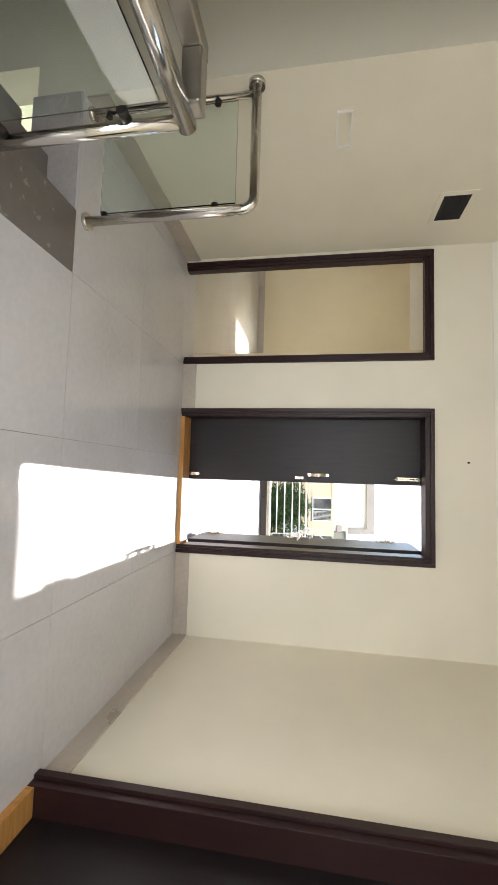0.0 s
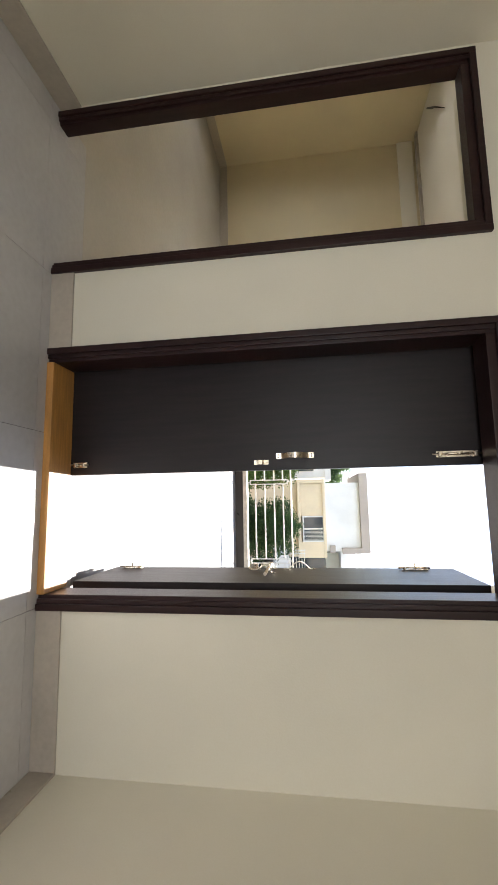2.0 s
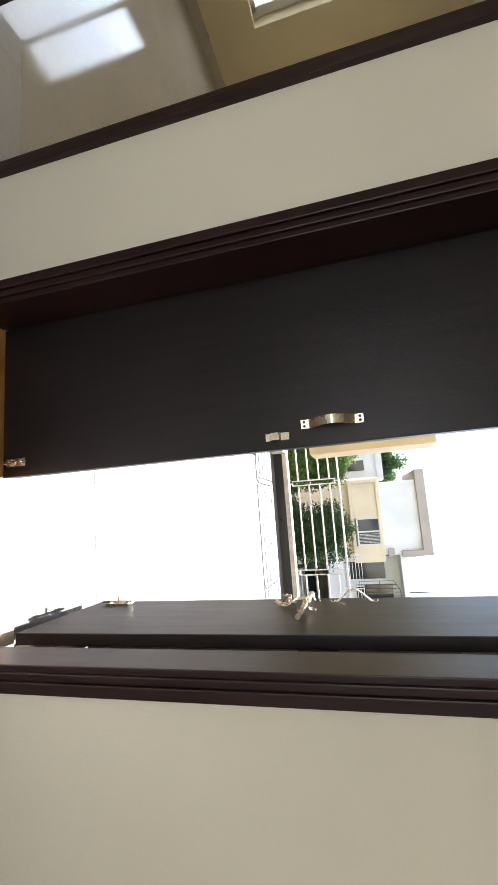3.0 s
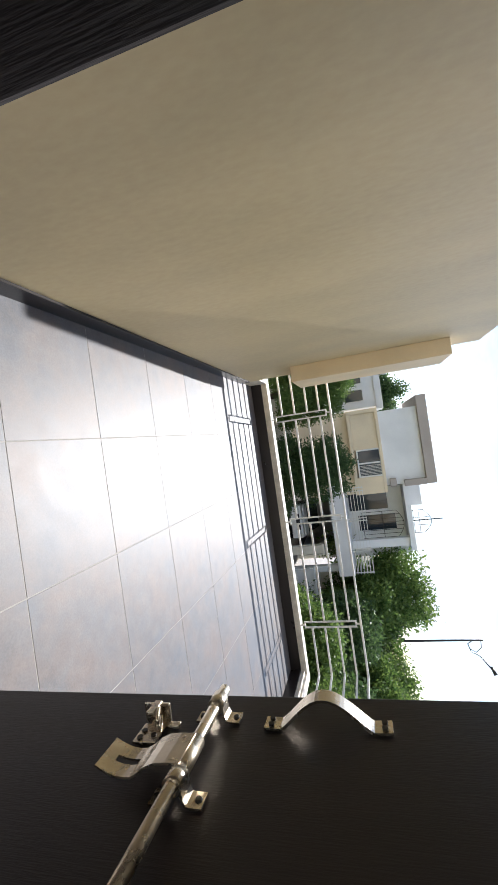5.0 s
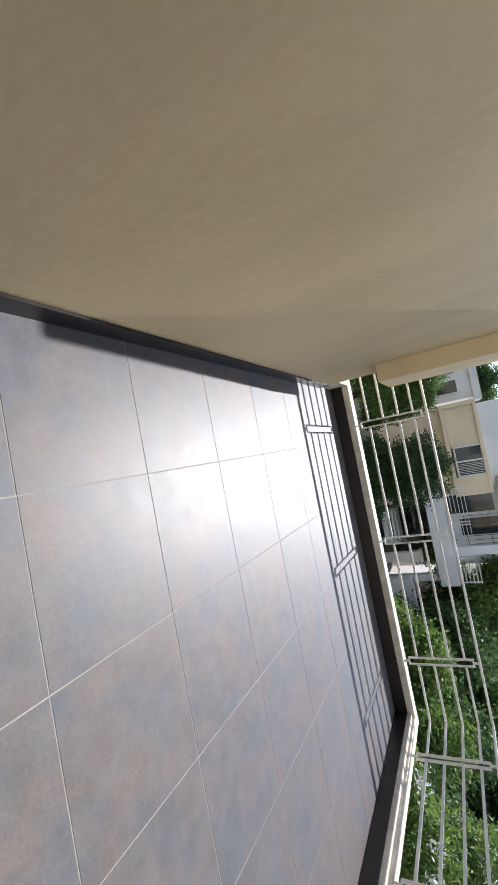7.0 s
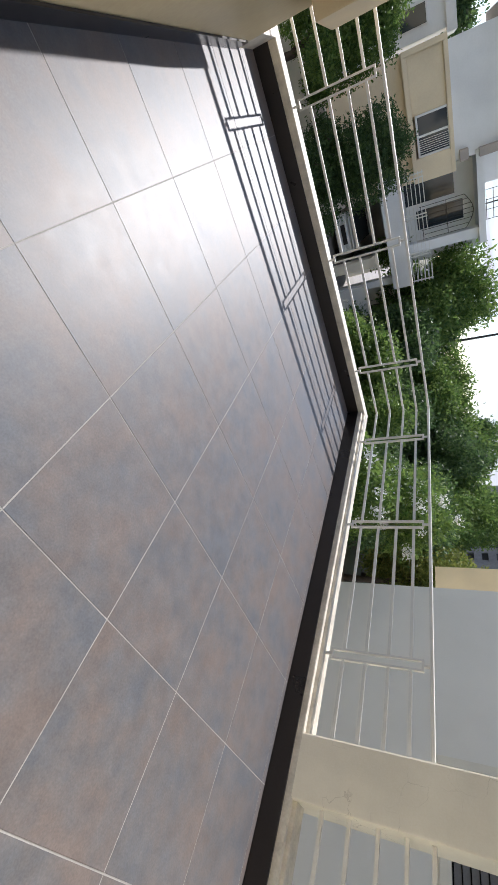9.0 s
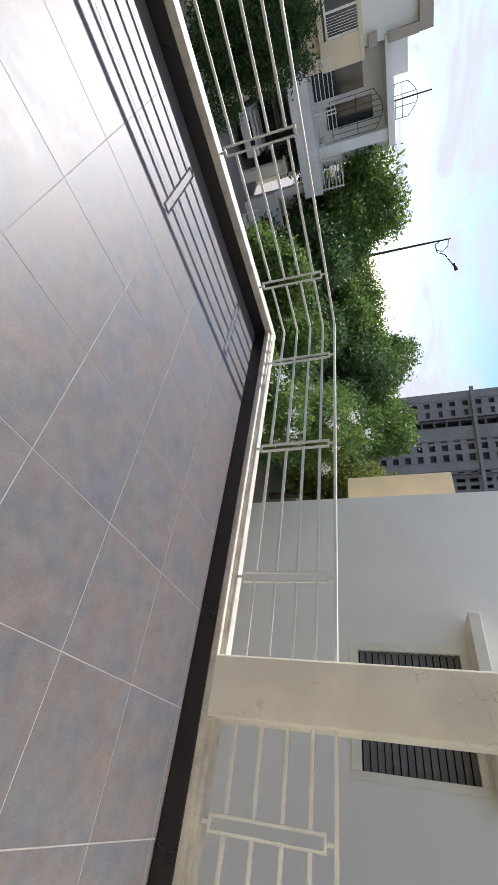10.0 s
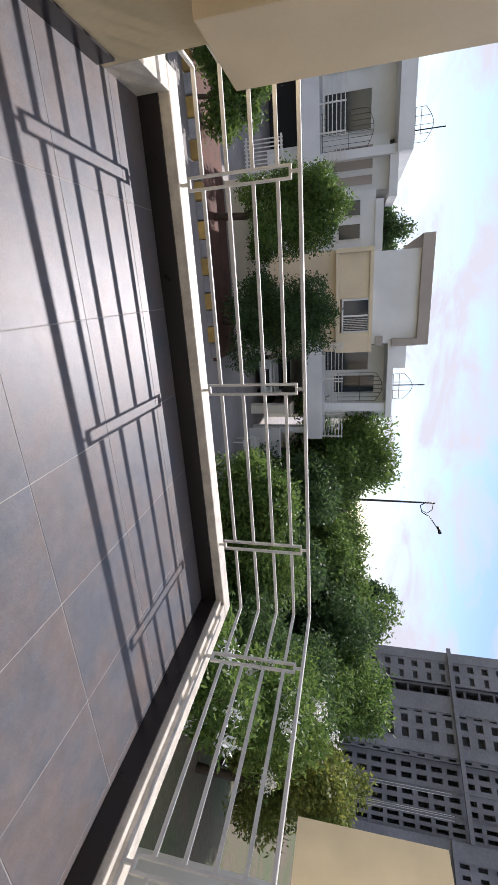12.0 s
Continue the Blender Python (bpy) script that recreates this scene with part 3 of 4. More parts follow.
# vent and blank plate on the west wall
VA, VB, VC, VD = -2.01, -1.735, 2.005, 2.18
v = thing("wall_vent", "open square duct hole with a cream plastic rim", "vent", (-1.93, -1.87, VC))
part("rim", boxes((-1.93, -1.922, VA - 0.04, VA, VC - 0.035, VD + 0.035), (-1.93, -1.922, VB, VB + 0.04, VC - 0.035, VD + 0.035), (-1.93, -1.922, VA, VB, VC - 0.035, VC), (-1.93, -1.922, VA, VB, VD, VD + 0.035), bevel=0.002), M_CREAM, v)
# no real depth: the duct's shade is a thin near-black panel
part("hole", box(-1.929, -1.925, VA, VB, VC, VD), M_HOLE, v, "flat panel coloured dark as the duct's shaded opening")
for i in range(6):
    part("slat", box(-1.926, -1.921, VA + 0.004, VB - 0.004, VC + 0.015 + 0.026 * i, VC + 0.019 + 0.026 * i), M_HOLE, v)
pl = thing("cover_plate", "cream blank electrical cover plate on the wall", "cover plate", (-1.93, -2.62, 1.33))
PY0, PY1, PZ0, PZ1 = -2.77, -2.525, 1.275, 1.36
part("plate", box(-1.93, -1.924, PY0, PY1, PZ0, PZ1, 0.002), M_CREAM, pl)
part("rim", boxes((-1.925, -1.914, PY0, PY1, PZ1 - 0.010, PZ1), (-1.925, -1.914, PY0, PY1, PZ0, PZ0 + 0.010), (-1.925, -1.914, PY0, PY0 + 0.01, PZ0 + 0.010, PZ1 - 0.010), (-1.925, -1.914, PY1 - 0.01, PY1, PZ0 + 0.010, PZ1 - 0.010)), M_WHITE_PLASTIC, pl)
solid("wall_nail", tube([(-0.18, WI + 0.004, 2.33), (-0.18, WI - 0.022, 2.334), (-0.18, WI - 0.024, 2.334)], [0.004, 0.004, 0.008], 10), M_DARKMETAL, "small dark nail in the cream wall", "nail")
solid("wall_band", box(-1.93, 1.30, WI - 0.006, WI + 0.001, 2.53, CEIL), M_CEIL, "slightly proud pale plaster band under the ceiling", "trim", "structure")

# added out of view to keep the hall fill light off the stairwell wall
solid("wall_light_blocker", box(-1.47, -1.32, -6.6, -4.5, -1.6, CEIL), M_CREAM, "unseen added wall that keeps hall fill light off the stairs", "wall", "structure")

# stairs down to -x, with treads of granite
st = thing("staircase", "grey granite stair with black risers going down", "stairs", (-1.0, -3.6, 0))
part("landing_nosing", box(-1.30, -0.985, -4.25, -3.06, -0.03, HF, 0.004), M_GRANITE, st)
for i in range(8):
    x1 = -1.30 - 0.28 * i + 0.02
    part("riser", box(x1 - 0.04, x1 - 0.02, -4.25, -3.045, HF - 0.175 * (i + 1), HF - 0.175 * i - 0.031), M_BLACKGRAN, st)
    part("tread", box(x1 - 0.32, x1 - 0.02, -4.25, -3.045, HF - 0.175 * (i + 1) - 0.03, HF - 0.175 * (i + 1), 0.004), M_GRANITE, st)
solid("stairwell_floor", box(-3.3, -0.985, -6.6, -3.03, -3.3, -1.6), M_GRANITE, "grey granite stairwell floor", "floor", "structure")
# balustrade between the hall and the stairwell
def arc(c, r, a0, a1, u, w, n=7):
    c, u, w = Vector(c), Vector(u), Vector(w)
    return [c + r * (math.cos(a) * u + math.sin(a) * w) for a in [radians(a0 + (a1 - a0) * i / (n - 1)) for i in range(n)]]


def glass_clip(t, at, ax):
    x, y, z = at
    part("glass_clip", tube([(x - 0.02 * ax[0], y - 0.02 * ax[1], z), (x + 0.02 * ax[0], y + 0.02 * ax[1], z)], 0.017, 12), M_DARKMETAL, t, "round steel glass clip")


bb = thing("glass_balustrade", "bent stainless tube balustrade with clear green glass", "balustrade", (-1.29, -2.98, HF), "stair balustrades")
R = 0.024
part("handrail", tube([(-1.29, -2.98, HF), (-1.29, -2.98, 0.83), *arc((-1.35, -2.98, 0.83), 0.06, 0, 90, (1, 0, 0), (0, 0, 1)), (-1.93, -2.98, 0.89)], R, 16), M_STEEL, bb, "polished bent stainless tube")
part("post", tube([(-1.87, -2.98, HF), (-1.87, -2.98, 0.885)], 0.017, 14), M_STEEL, bb)
part("floor_flange", tube([(-1.29, -2.98, HF), (-1.29, -2.98, HF + 0.02)], 0.042, 18), M_STEEL, bb)
part("floor_flange", tube([(-1.87, -2.98, HF), (-1.87, -2.98, HF + 0.02)], 0.036, 18), M_STEEL, bb)
part("wall_flange", tube([(-1.93, -2.98, 0.89), (-1.905, -2.98, 0.89)], 0.04, 18), M_STEEL, bb)
pane = part("glass_pane", box(-1.845, -1.325, -2.985, -2.975, 0.11, 0.80), M_GLASS, bb, "clear green-tinted glass pane")
pane.visible_shadow = False
for x in (-1.31, -1.855):
    for z in (0.13, 0.70):
        glass_clip(bb, (x, -2.98, z), (1, 0))
ba = thing("glass_balustrade", "stainless stair balustrade with clear green glass", "balustrade", (-1.1, -3.7, HF), "stair balustrades")
part("handrail", tube([(-1.1, -3.68, 0.80), (-1.12, -4.1, 0.80), (-1.2, -5.6, 0.80)], 0.03, 16), M_STEEL, ba, "polished stainless handrail")
part("post", tube([(-1.1, -3.70, HF), (-1.1, -3.70, 0.80)], 0.022, 14), M_STEEL, ba)
part("post", tube([(-1.2, -5.5, HF), (-1.2, -5.5, 0.80)], 0.022, 14), M_STEEL, ba)
# same steel as the handrail, coloured darker because it lies in shade
part("inner_rail", boxes((-1.335, -1.275, -5.6, -3.70, 0.80, 0.865), (-1.275, -1.10, -3.765, -3.70, 0.802, 0.863), bevel=0.008), M_SATIN_SHADED, ba, "flat steel return rail with a squared end")
pane = part("glass_pane", box(-1.125, -1.115, -5.4, -3.76, 0.12, 0.74), M_GLASS, ba, "clear green-tinted glass pane")
pane.visible_shadow = False
for z in (0.2, 0.62):
    glass_clip(ba, (-1.11, -3.74, z), (0, 1))

# windows of the house
def barred_window(name, axis, at, a0, a1, z0, z1, label, bars=7):
    """A white framed window in a wall across axis x or y, with level bars."""
    w = thing(name, label, "window", (0, 0, 0))
    w["kind"] = "structure"
    def b(u0, u1, d0, d1, p, q):
        return (at + d0, at + d1, u0, u1, p, q) if axis == "x" else (u0, u1, at + d0, at + d1, p, q)
    part("window_frame", boxes(b(a0, a0 + 0.05, -0.03, 0.03, z0, z1), b(a1 - 0.10, a1, -0.03, 0.03, z0, z1), b(a0 + 0.05, a1 - 0.05, -0.03, 0.03, z0, z0 + 0.05), b(a0 + 0.05, a1 - 0.05, -0.03, 0.03, z1 - 0.05, z1), bevel=0.003), M_WHITE_PLASTIC, w)
    m = (a0 + a1) / 2
    part("mullion", boxes(b(m - 0.02, m + 0.02, -0.025, 0.025, z0 + 0.05, z1 - 0.05)), M_WHITE_PLASTIC, w)
    for i in range(bars):
        z = z0 + 0.05 + (z1 - z0 - 0.1) * (i + 0.5) / bars
        part("bar", boxes(b(a0, a1, -0.056, -0.044, z - 0.006, z + 0.006)), M_WHITE_PLASTIC, w)
    for q0, q1 in ((a0 + 0.05, m - 0.02), (m + 0.02, a1 - 0.10)):
        g = part("pane", boxes(b(q0, q1, -0.003, 0.003, z0 + 0.05, z1 - 0.05)), M_PANE, w)
        g.visible_shadow = False
    return w


barred_window("window_1", "y", 2.85, WX0, WX1, WZ0, WZ1, "white framed barred window of the side room")
barred_window("window_2", "x", -5.262, VY0, VY1, VZ0, VZ1, "white framed barred window in the yellow room", 11)
# made-up window out of view, goes with the hall fill lamp
barred_window("window_added", "y", -6.7, -1.2, 0.9, 0.95, 2.4, "unseen white framed window added for the hall fill light", 8)
solid("ceiling_trim", box(-5.1, -3.5, 2.56, 2.64, 2.975, CEIL + 0.002), M_BASE, "dark grey trim strip at the ceiling edge", "trim", "structure")
solid("ceiling_hook", tube([(-4.75, 1.84, CEIL), (-4.75, 1.84, CEIL - 0.03), (-4.85, 1.94, CEIL - 0.04), (-4.6, 1.68, CEIL - 0.035), (-4.3, 1.40, CEIL - 0.03)], [0.012, 0.012, 0.012, 0.010, 0.004], 8), M_DARKMETAL, "bent dark iron fan hook on the ceiling", "hook")
# first lamp is added fill for the hall; second stands at the room's window
for nm, loc, tgt, lw, lh, watt in (("hall_fill_light", (-0.15, -6.55, 1.68), (-0.15, 0, 1.2), 2.0, 1.4, 12), ("room_window_daylight", (-5.42, 0.9, 1.38), (0, 0.9, 1.38), 1.3, 1.5, 5.5)):
    ld = bpy.data.lights.new(nm, "AREA")
    ld.shape, ld.size, ld.size_y, ld.energy, ld.color = "RECTANGLE", lw, lh, watt, (0.95, 0.97, 1.0)
    lo = new(nm, ld)
    lo.matrix_world = look(loc, tgt)

# ---- outside ----
solid("yard_paving", boxes((-14, 14, 13.4, 60, -3.31, -3.28)), M_ROAD, "grey concrete yard paving between the houses", "pavement", "structure")
# unseen sheet between the houses, added as a reflector for the neighbour wall
solid("bounce_paving", boxes((3.3, 6.09, -14, 3.4, -3.31, -3.27)), M_BOUNCE, "unseen pale paving added to bounce light onto the neighbour wall", "pavement", "structure")
solid("planting_bed", boxes((-9, 2.7, 14.7, 17.2, -3.31, -3.16), bevel=0.03), M_SOIL, "red-brown soil bed edged with painted blocks", "planting bed")
block = boxes((-0.24, 0.24, -0.11, 0.11, 0, 0.26), bevel=0.035)
stone_a = mesh_of("edging_stone", block.copy(), material("ochre_edging_stone", (0.46, 0.30, 0.09), 0.85, spots=0.15, scale=3, vary=0.3))
stone_b = mesh_of("edging_stone", block, material("grey_edging_stone", (0.34, 0.33, 0.34), 0.85, spots=0.15, scale=3, vary=0.25))
for i in range(22):
    yellow = i % 2 == 0
    o = tagged(new("edging_stone", stone_a if yellow else stone_b), "worn yellow painted block edging the bed" if yellow else "worn grey painted block edging the bed", "stone", "edging stones")
    o.location = (-8.4 + 0.51 * i, 14.52 + random.uniform(-0.03, 0.03), -3.3)
    o.rotation_euler = (0, 0, random.uniform(-0.12, 0.12))

# neighbour across the side passage
NX = 6.1
nb = thing("neighbour_house", "pale grey rendered neighbouring house with a hooded window", "house", (8, -4, -3.3))
for b in ((NX, 12, 1.29, 3.47, -3.3, 7.0), (NX, 12, -14, -0.10, -3.3, 7.0), (NX, 12, -0.10, 1.29, -3.3, 0.72), (NX, 12, -0.10, 1.29, 2.08, 7.0), (NX + 0.3, 12, -0.10, 1.29, 0.72, 2.08)):
    part("wall", box(*b), M_NB, nb)
part("wing", boxes((7.3, 12, 3.47, 4.72, 0.65, 2.55)), M_PEACH, nb, "peach painted projecting wing")
part("roof", box(5.9, 12.2, -14.2, 3.6, 7.0, 7.2), M_NB, nb)
nw = part("window", boxes((NX - 0.02, NX + 0.08, -0.10, -0.02, 0.72, 2.08), (NX - 0.02, NX + 0.08, 1.20, 1.29, 0.72, 2.08), (NX - 0.02, NX + 0.08, -0.02, 1.20, 0.72, 0.83), (NX - 0.02, NX + 0.08, -0.02, 1.20, 2.0, 2.08), bevel=0.006), M_EXT, nb, "cream window surround with dark louvres")
part("backing", box(NX + 0.10, NX + 0.12, -0.02, 1.20, 0.83, 2.0), M_HOLE, nw)
for i in range(15):
    z = 0.85 + i * 0.078
    bm = bmesh.new()
    add_strip(bm, [(NX + 0.04, -0.02, z + 0.03), (NX + 0.04, 1.20, z + 0.03)], (0.35, 0, 1), 0.068, 0.006)
    part("louvre", bm, M_BRONZE_PANEL, nw)
part("hood", box(NX - 0.42, NX, -0.22, 1.57, 2.12, 2.25, 0.01), M_EXT, nb, "cream concrete window hood")

# two-storey house opposite
h1 = thing("opposite_house", "white and pale yellow two-storey house with balcony", "house", (2, 22, -3.3))
for b in ((3.352, 7.0, 22.2, 27, -0.75, 2.9), (3.352, 6.8, 26.8, 27, -3.3, -0.752), (6.8, 7.0, 22.4, 27, -3.3, -0.752)):
    part("wall", box(*b), M_WHITE, h1, "white rendered balcony wing over an open carport")
part("wall", boxes((-0.8, 3.35, 20.5, 27, -3.3, 2.05)), M_HYELLOW, h1, "pale yellow rendered lower wall")
part("wall", boxes((-0.6, 3.05, 20.3, 27, 2.05, 3.85), (2.9, 4.3, 21.2, 27, 2.85, 3.6)), M_WHITE, h1, "white rendered upper wall")
for b in ((-0.8, -0.62, 20.0, 20.5, 0.55, 2.05), (-0.62, 3.35, 20.0, 20.5, 1.9, 2.05), (-0.62, 1.15, 20.12, 20.5, 0.72, 1.9), (2.52, 3.35, 20.0, 20.5, 0.55, 1.9), (-0.62, 2.52, 20.0, 20.5, 0.55, 0.72)):
    part("bay_panel", box(*b, 0.02), M_HYELLOW, h1)
part("cornice", boxes((-1.1, 3.12, 20.0, 27.2, 3.85, 4.3), (2.85, 3.14, 19.98, 20.4, 2.85, 3.85), (2.72, 3.1, 20.0, 20.3, 2.2, 2.5), bevel=0.02), M_TAUPE, h1, "taupe painted cornice")
w1 = part("window", boxes((1.15, 1.22, 20.05, 20.15, 0.8, 1.95), (2.45, 2.52, 20.05, 20.15, 0.8, 1.95), (1.22, 2.45, 20.05, 20.15, 0.8, 0.87), (1.22, 2.45, 20.05, 20.15, 1.88, 1.95), (1.80, 1.87, 20.05, 20.15, 0.87, 1.88)), M_WHITE_PLASTIC, h1, "white framed sliding window")
part("pane", box(1.22, 2.45, 20.10, 20.12, 0.87, 1.88), M_DARKGLASS, w1)
for i in range(7):
    part("bar", box(1.95 + 0.07 * i, 1.965 + 0.07 * i, 20.0, 20.015, 0.87, 1.88), M_WHITE_PLASTIC, w1)
bal = part("balcony", boxes((2.75, 7.05, 19.2, 22.2, -0.75, 0.0)), M_WHITE, h1, "white balcony slab with fascia")
for z in (0.12, 0.27, 0.42, 0.57, 0.72, 0.86):
    part("rail", boxes((2.8, 7.0, 19.25, 19.275, z - 0.013, z + 0.013), (6.975, 7.0, 19.275, 22.2, z - 0.013, z + 0.013)), M_RAIL, bal)
for x in (2.85, 3.0, 4.3, 4.42, 5.75, 5.87, 6.9):
    part("post", boxes((x, x + 0.04, 19.235, 19.29, 0, 0.90)), M_RAIL, bal)
part("pillar", boxes((5.7, 6.1, 20.4, 20.8, 0, 2.9)), M_WHITE, h1)
part("pillar", boxes((6.6, 6.9, 19.6, 19.9, -3.3, -0.75)), M_WHITE, h1)
part("eave", boxes((2.9, 6.3, 20.2, 22.4, 2.75, 3.0)), M_WHITE, h1)
part("door", boxes((3.5, 4.5, 22.15, 22.2, 0.0, 2.0)), M_DARKGLASS, h1, "dark glazed balcony door")
part("door", boxes((4.8, 5.6, 22.15, 22.2, 0.4, 2.3)), M_DARKGLASS, h1, "dark glazed balcony window")


def arched_grille(parent, x0, x1, y, z0, z1, name, bars=7, rise=0.3):
    """Dark iron bars between two rails under a bowed top bar."""
    top = lambda k: z1 - rise + rise * math.sin(math.pi * k)
    for i in range(bars):
        k = i / (bars - 1)
        x = x0 + (x1 - x0) * k
        part(name, tube([(x, y, z0), (x, y, top(k))], 0.011, 6), M_DARKMETAL, parent)
    part(name, tube([(x0 + (x1 - x0) * i / 12, y, top(i / 12)) for i in range(13)], 0.013, 6), M_DARKMETAL, parent)
    for z in (z0 + 0.05, z0 + (z1 - rise - z0) * 0.6):
        part(name, tube([(x0, y, z), (x1, y, z)], 0.012, 6), M_DARKMETAL, parent)


arched_grille(h1, 4.35, 5.65, 20.6, 0.6, 2.6, "grille_bar", 8)
arched_grille(h1, 4.4, 5.5, 20.42, 3.0, 3.85, "roof_rail", 4, 0.35)
part("flag_pole", tube([(4.9, 20.42, 3.0), (4.9, 20.42, 4.35)], 0.025, 6), M_DARKMETAL, h1)

# longer white house beyond
h2 = thing("far_white_house", "long white stepped house with railed balconies", "house", (-7, 29, -3.3))
for b in ((-16, -6.3, 28, 34, -3.3, 3.3), (-6.3, -3.9, 26.8, 34, -3.3, 2.9), (-3.9, -1.2, 26.4, 34, -3.3, 2.3)):
    part("wall", box(*b), M_WHITE, h2)
part("roof", boxes((-16.2, -5.2, 25.6, 34, 3.2, 3.9), (-5.2, -3.4, 26.0, 34, 2.9, 3.3), (-3.4, -1.0, 26.2, 34, 2.3, 2.7)), M_WHITE, h2, "white flat roof slabs")
part("balcony", boxes((-16, -5.1, 25.6, 28, -1.3, -0.45)), M_WHITE, h2)
for z in (-0.25, -0.05, 0.15, 0.35, 0.55, 0.75):
    part("rail", boxes((-16, -5.15, 25.7, 25.73, z - 0.02, z + 0.02)), M_RAIL, h2)
for i in range(9):
    part("post", boxes((-5.2 - 1.2 * i, -5.14 - 1.2 * i, 25.68, 25.75, -0.45, 0.8)), M_RAIL, h2)
part("pillar", boxes((-5.6, -5.2, 25.9, 26.3, -0.45, 3.2)), M_WHITE, h2)
for x0, x1, z0, z1 in ((-8.6, -6.9, -0.3, 2.0), (-11.4, -9.6, -0.3, 2.0), (-14.5, -12.6, -0.3, 2.0)):
    w = part("window", box(x0 - 0.1, x1 + 0.1, 27.9, 27.97, z0, z1 + 0.1), M_WHITE_PLASTIC, h2)
    part("pane", box(x0, x1, 27.86, 27.9, z0, z1), M_DARKGLASS, w)
for x0, x1 in ((-5.9, -5.7), (-5.3, -4.9), (-4.6, -4.2)):
    part("slit_window", box(x0, x1, 26.74, 26.8, 0.2, 2.1), M_TAUPE, h2)
for x0, z0 in ((-3.5, 0.4), (-2.4, 0.4)):
    w = part("window", box(x0, x0 + 0.8, 26.34, 26.4, z0, z0 + 1.2), M_WHITE_PLASTIC, h2)
    part("pane", box(x0 + 0.06, x0 + 0.74, 26.31, 26.35, z0 + 0.06, z0 + 1.14), M_DARKGLASS, w)
arched_grille(h2, -6.9, -5.5, 25.95, 3.9, 4.75, "roof_rail", 5, 0.35)
part("flag_pole", tube([(-6.0, 25.95, 3.9), (-6.0, 25.95, 5.3)], 0.03, 6), M_DARKMETAL, h2)
arched_grille(h2, -7.3, -5.7, 26.2, -0.4, 2.1, "grille_bar", 8)
# dark sheet on the wall paints the shade of a ground-floor opening
part("ground_opening_shade", boxes((-9.5, -6.6, 27.9, 27.98, -3.3, -1.4)), M_HOLE, h2)
gate = thing("driveway_gate", "white steel bar gate between garden walls", "gate", (-4, 21, -3.3))
for i in range(14):
    part("bar", boxes((-5.2 + 0.14 * i, -5.16 + 0.14 * i, 21, 21.04, -3.2, -1.6)), M_RAIL, gate)
part("rail", boxes((-5.3, -3.3, 20.99, 21.05, -1.7, -1.62), (-5.3, -3.3, 20.99, 21.05, -3.15, -3.08)), M_RAIL, gate)
solid("garden_wall", boxes((-3.2, 3.0, 17.8, 18.0, -3.3, -1.9), bevel=0.02), M_EXT, "low cream garden wall behind the trees", "wall")
solid("garden_wall", boxes((7.2, 12.5, 21.6, 21.8, -3.3, -1.0), bevel=0.02), M_EXT, "cream boundary wall beside the house", "wall")

solid("garden_wall", boxes((6.5, 7.9, 18.9, 19.1, -3.3, -1.95), (6.42, 7.98, 18.86, 19.14, -1.95, -1.87), bevel=0.015), M_WHITE, "short white garden wall with a coping", "wall")
solid("gate_pier", boxes((5.55, 5.95, 19.5, 19.9, -3.3, -1.45), (5.48, 6.02, 19.43, 19.97, -1.45, -1.33), bevel=0.015), M_EXT, "cream gate pier with a flat cap", "pier")
bench = thing("garden_bench", "white slatted garden bench beside the low wall", "bench", (6.7, 16.5, -3.28))
for i in range(5):
    part("slat", box(6.1, 7.3, 16.2 + 0.1 * i, 16.27 + 0.1 * i, -2.87, -2.84, 0.005), M_RAIL, bench)
for i in range(3):
    part("back_slat", box(6.1, 7.3, 16.74, 16.77, -2.7 + 0.13 * i, -2.62 + 0.13 * i, 0.005), M_RAIL, bench)
for x in (6.15, 7.2):
    part("leg", boxes((x, x + 0.05, 16.2, 16.25, -3.28, -2.87), (x, x + 0.05, 16.69, 16.74, -3.28, -2.3), bevel=0.004), M_RAIL, bench)

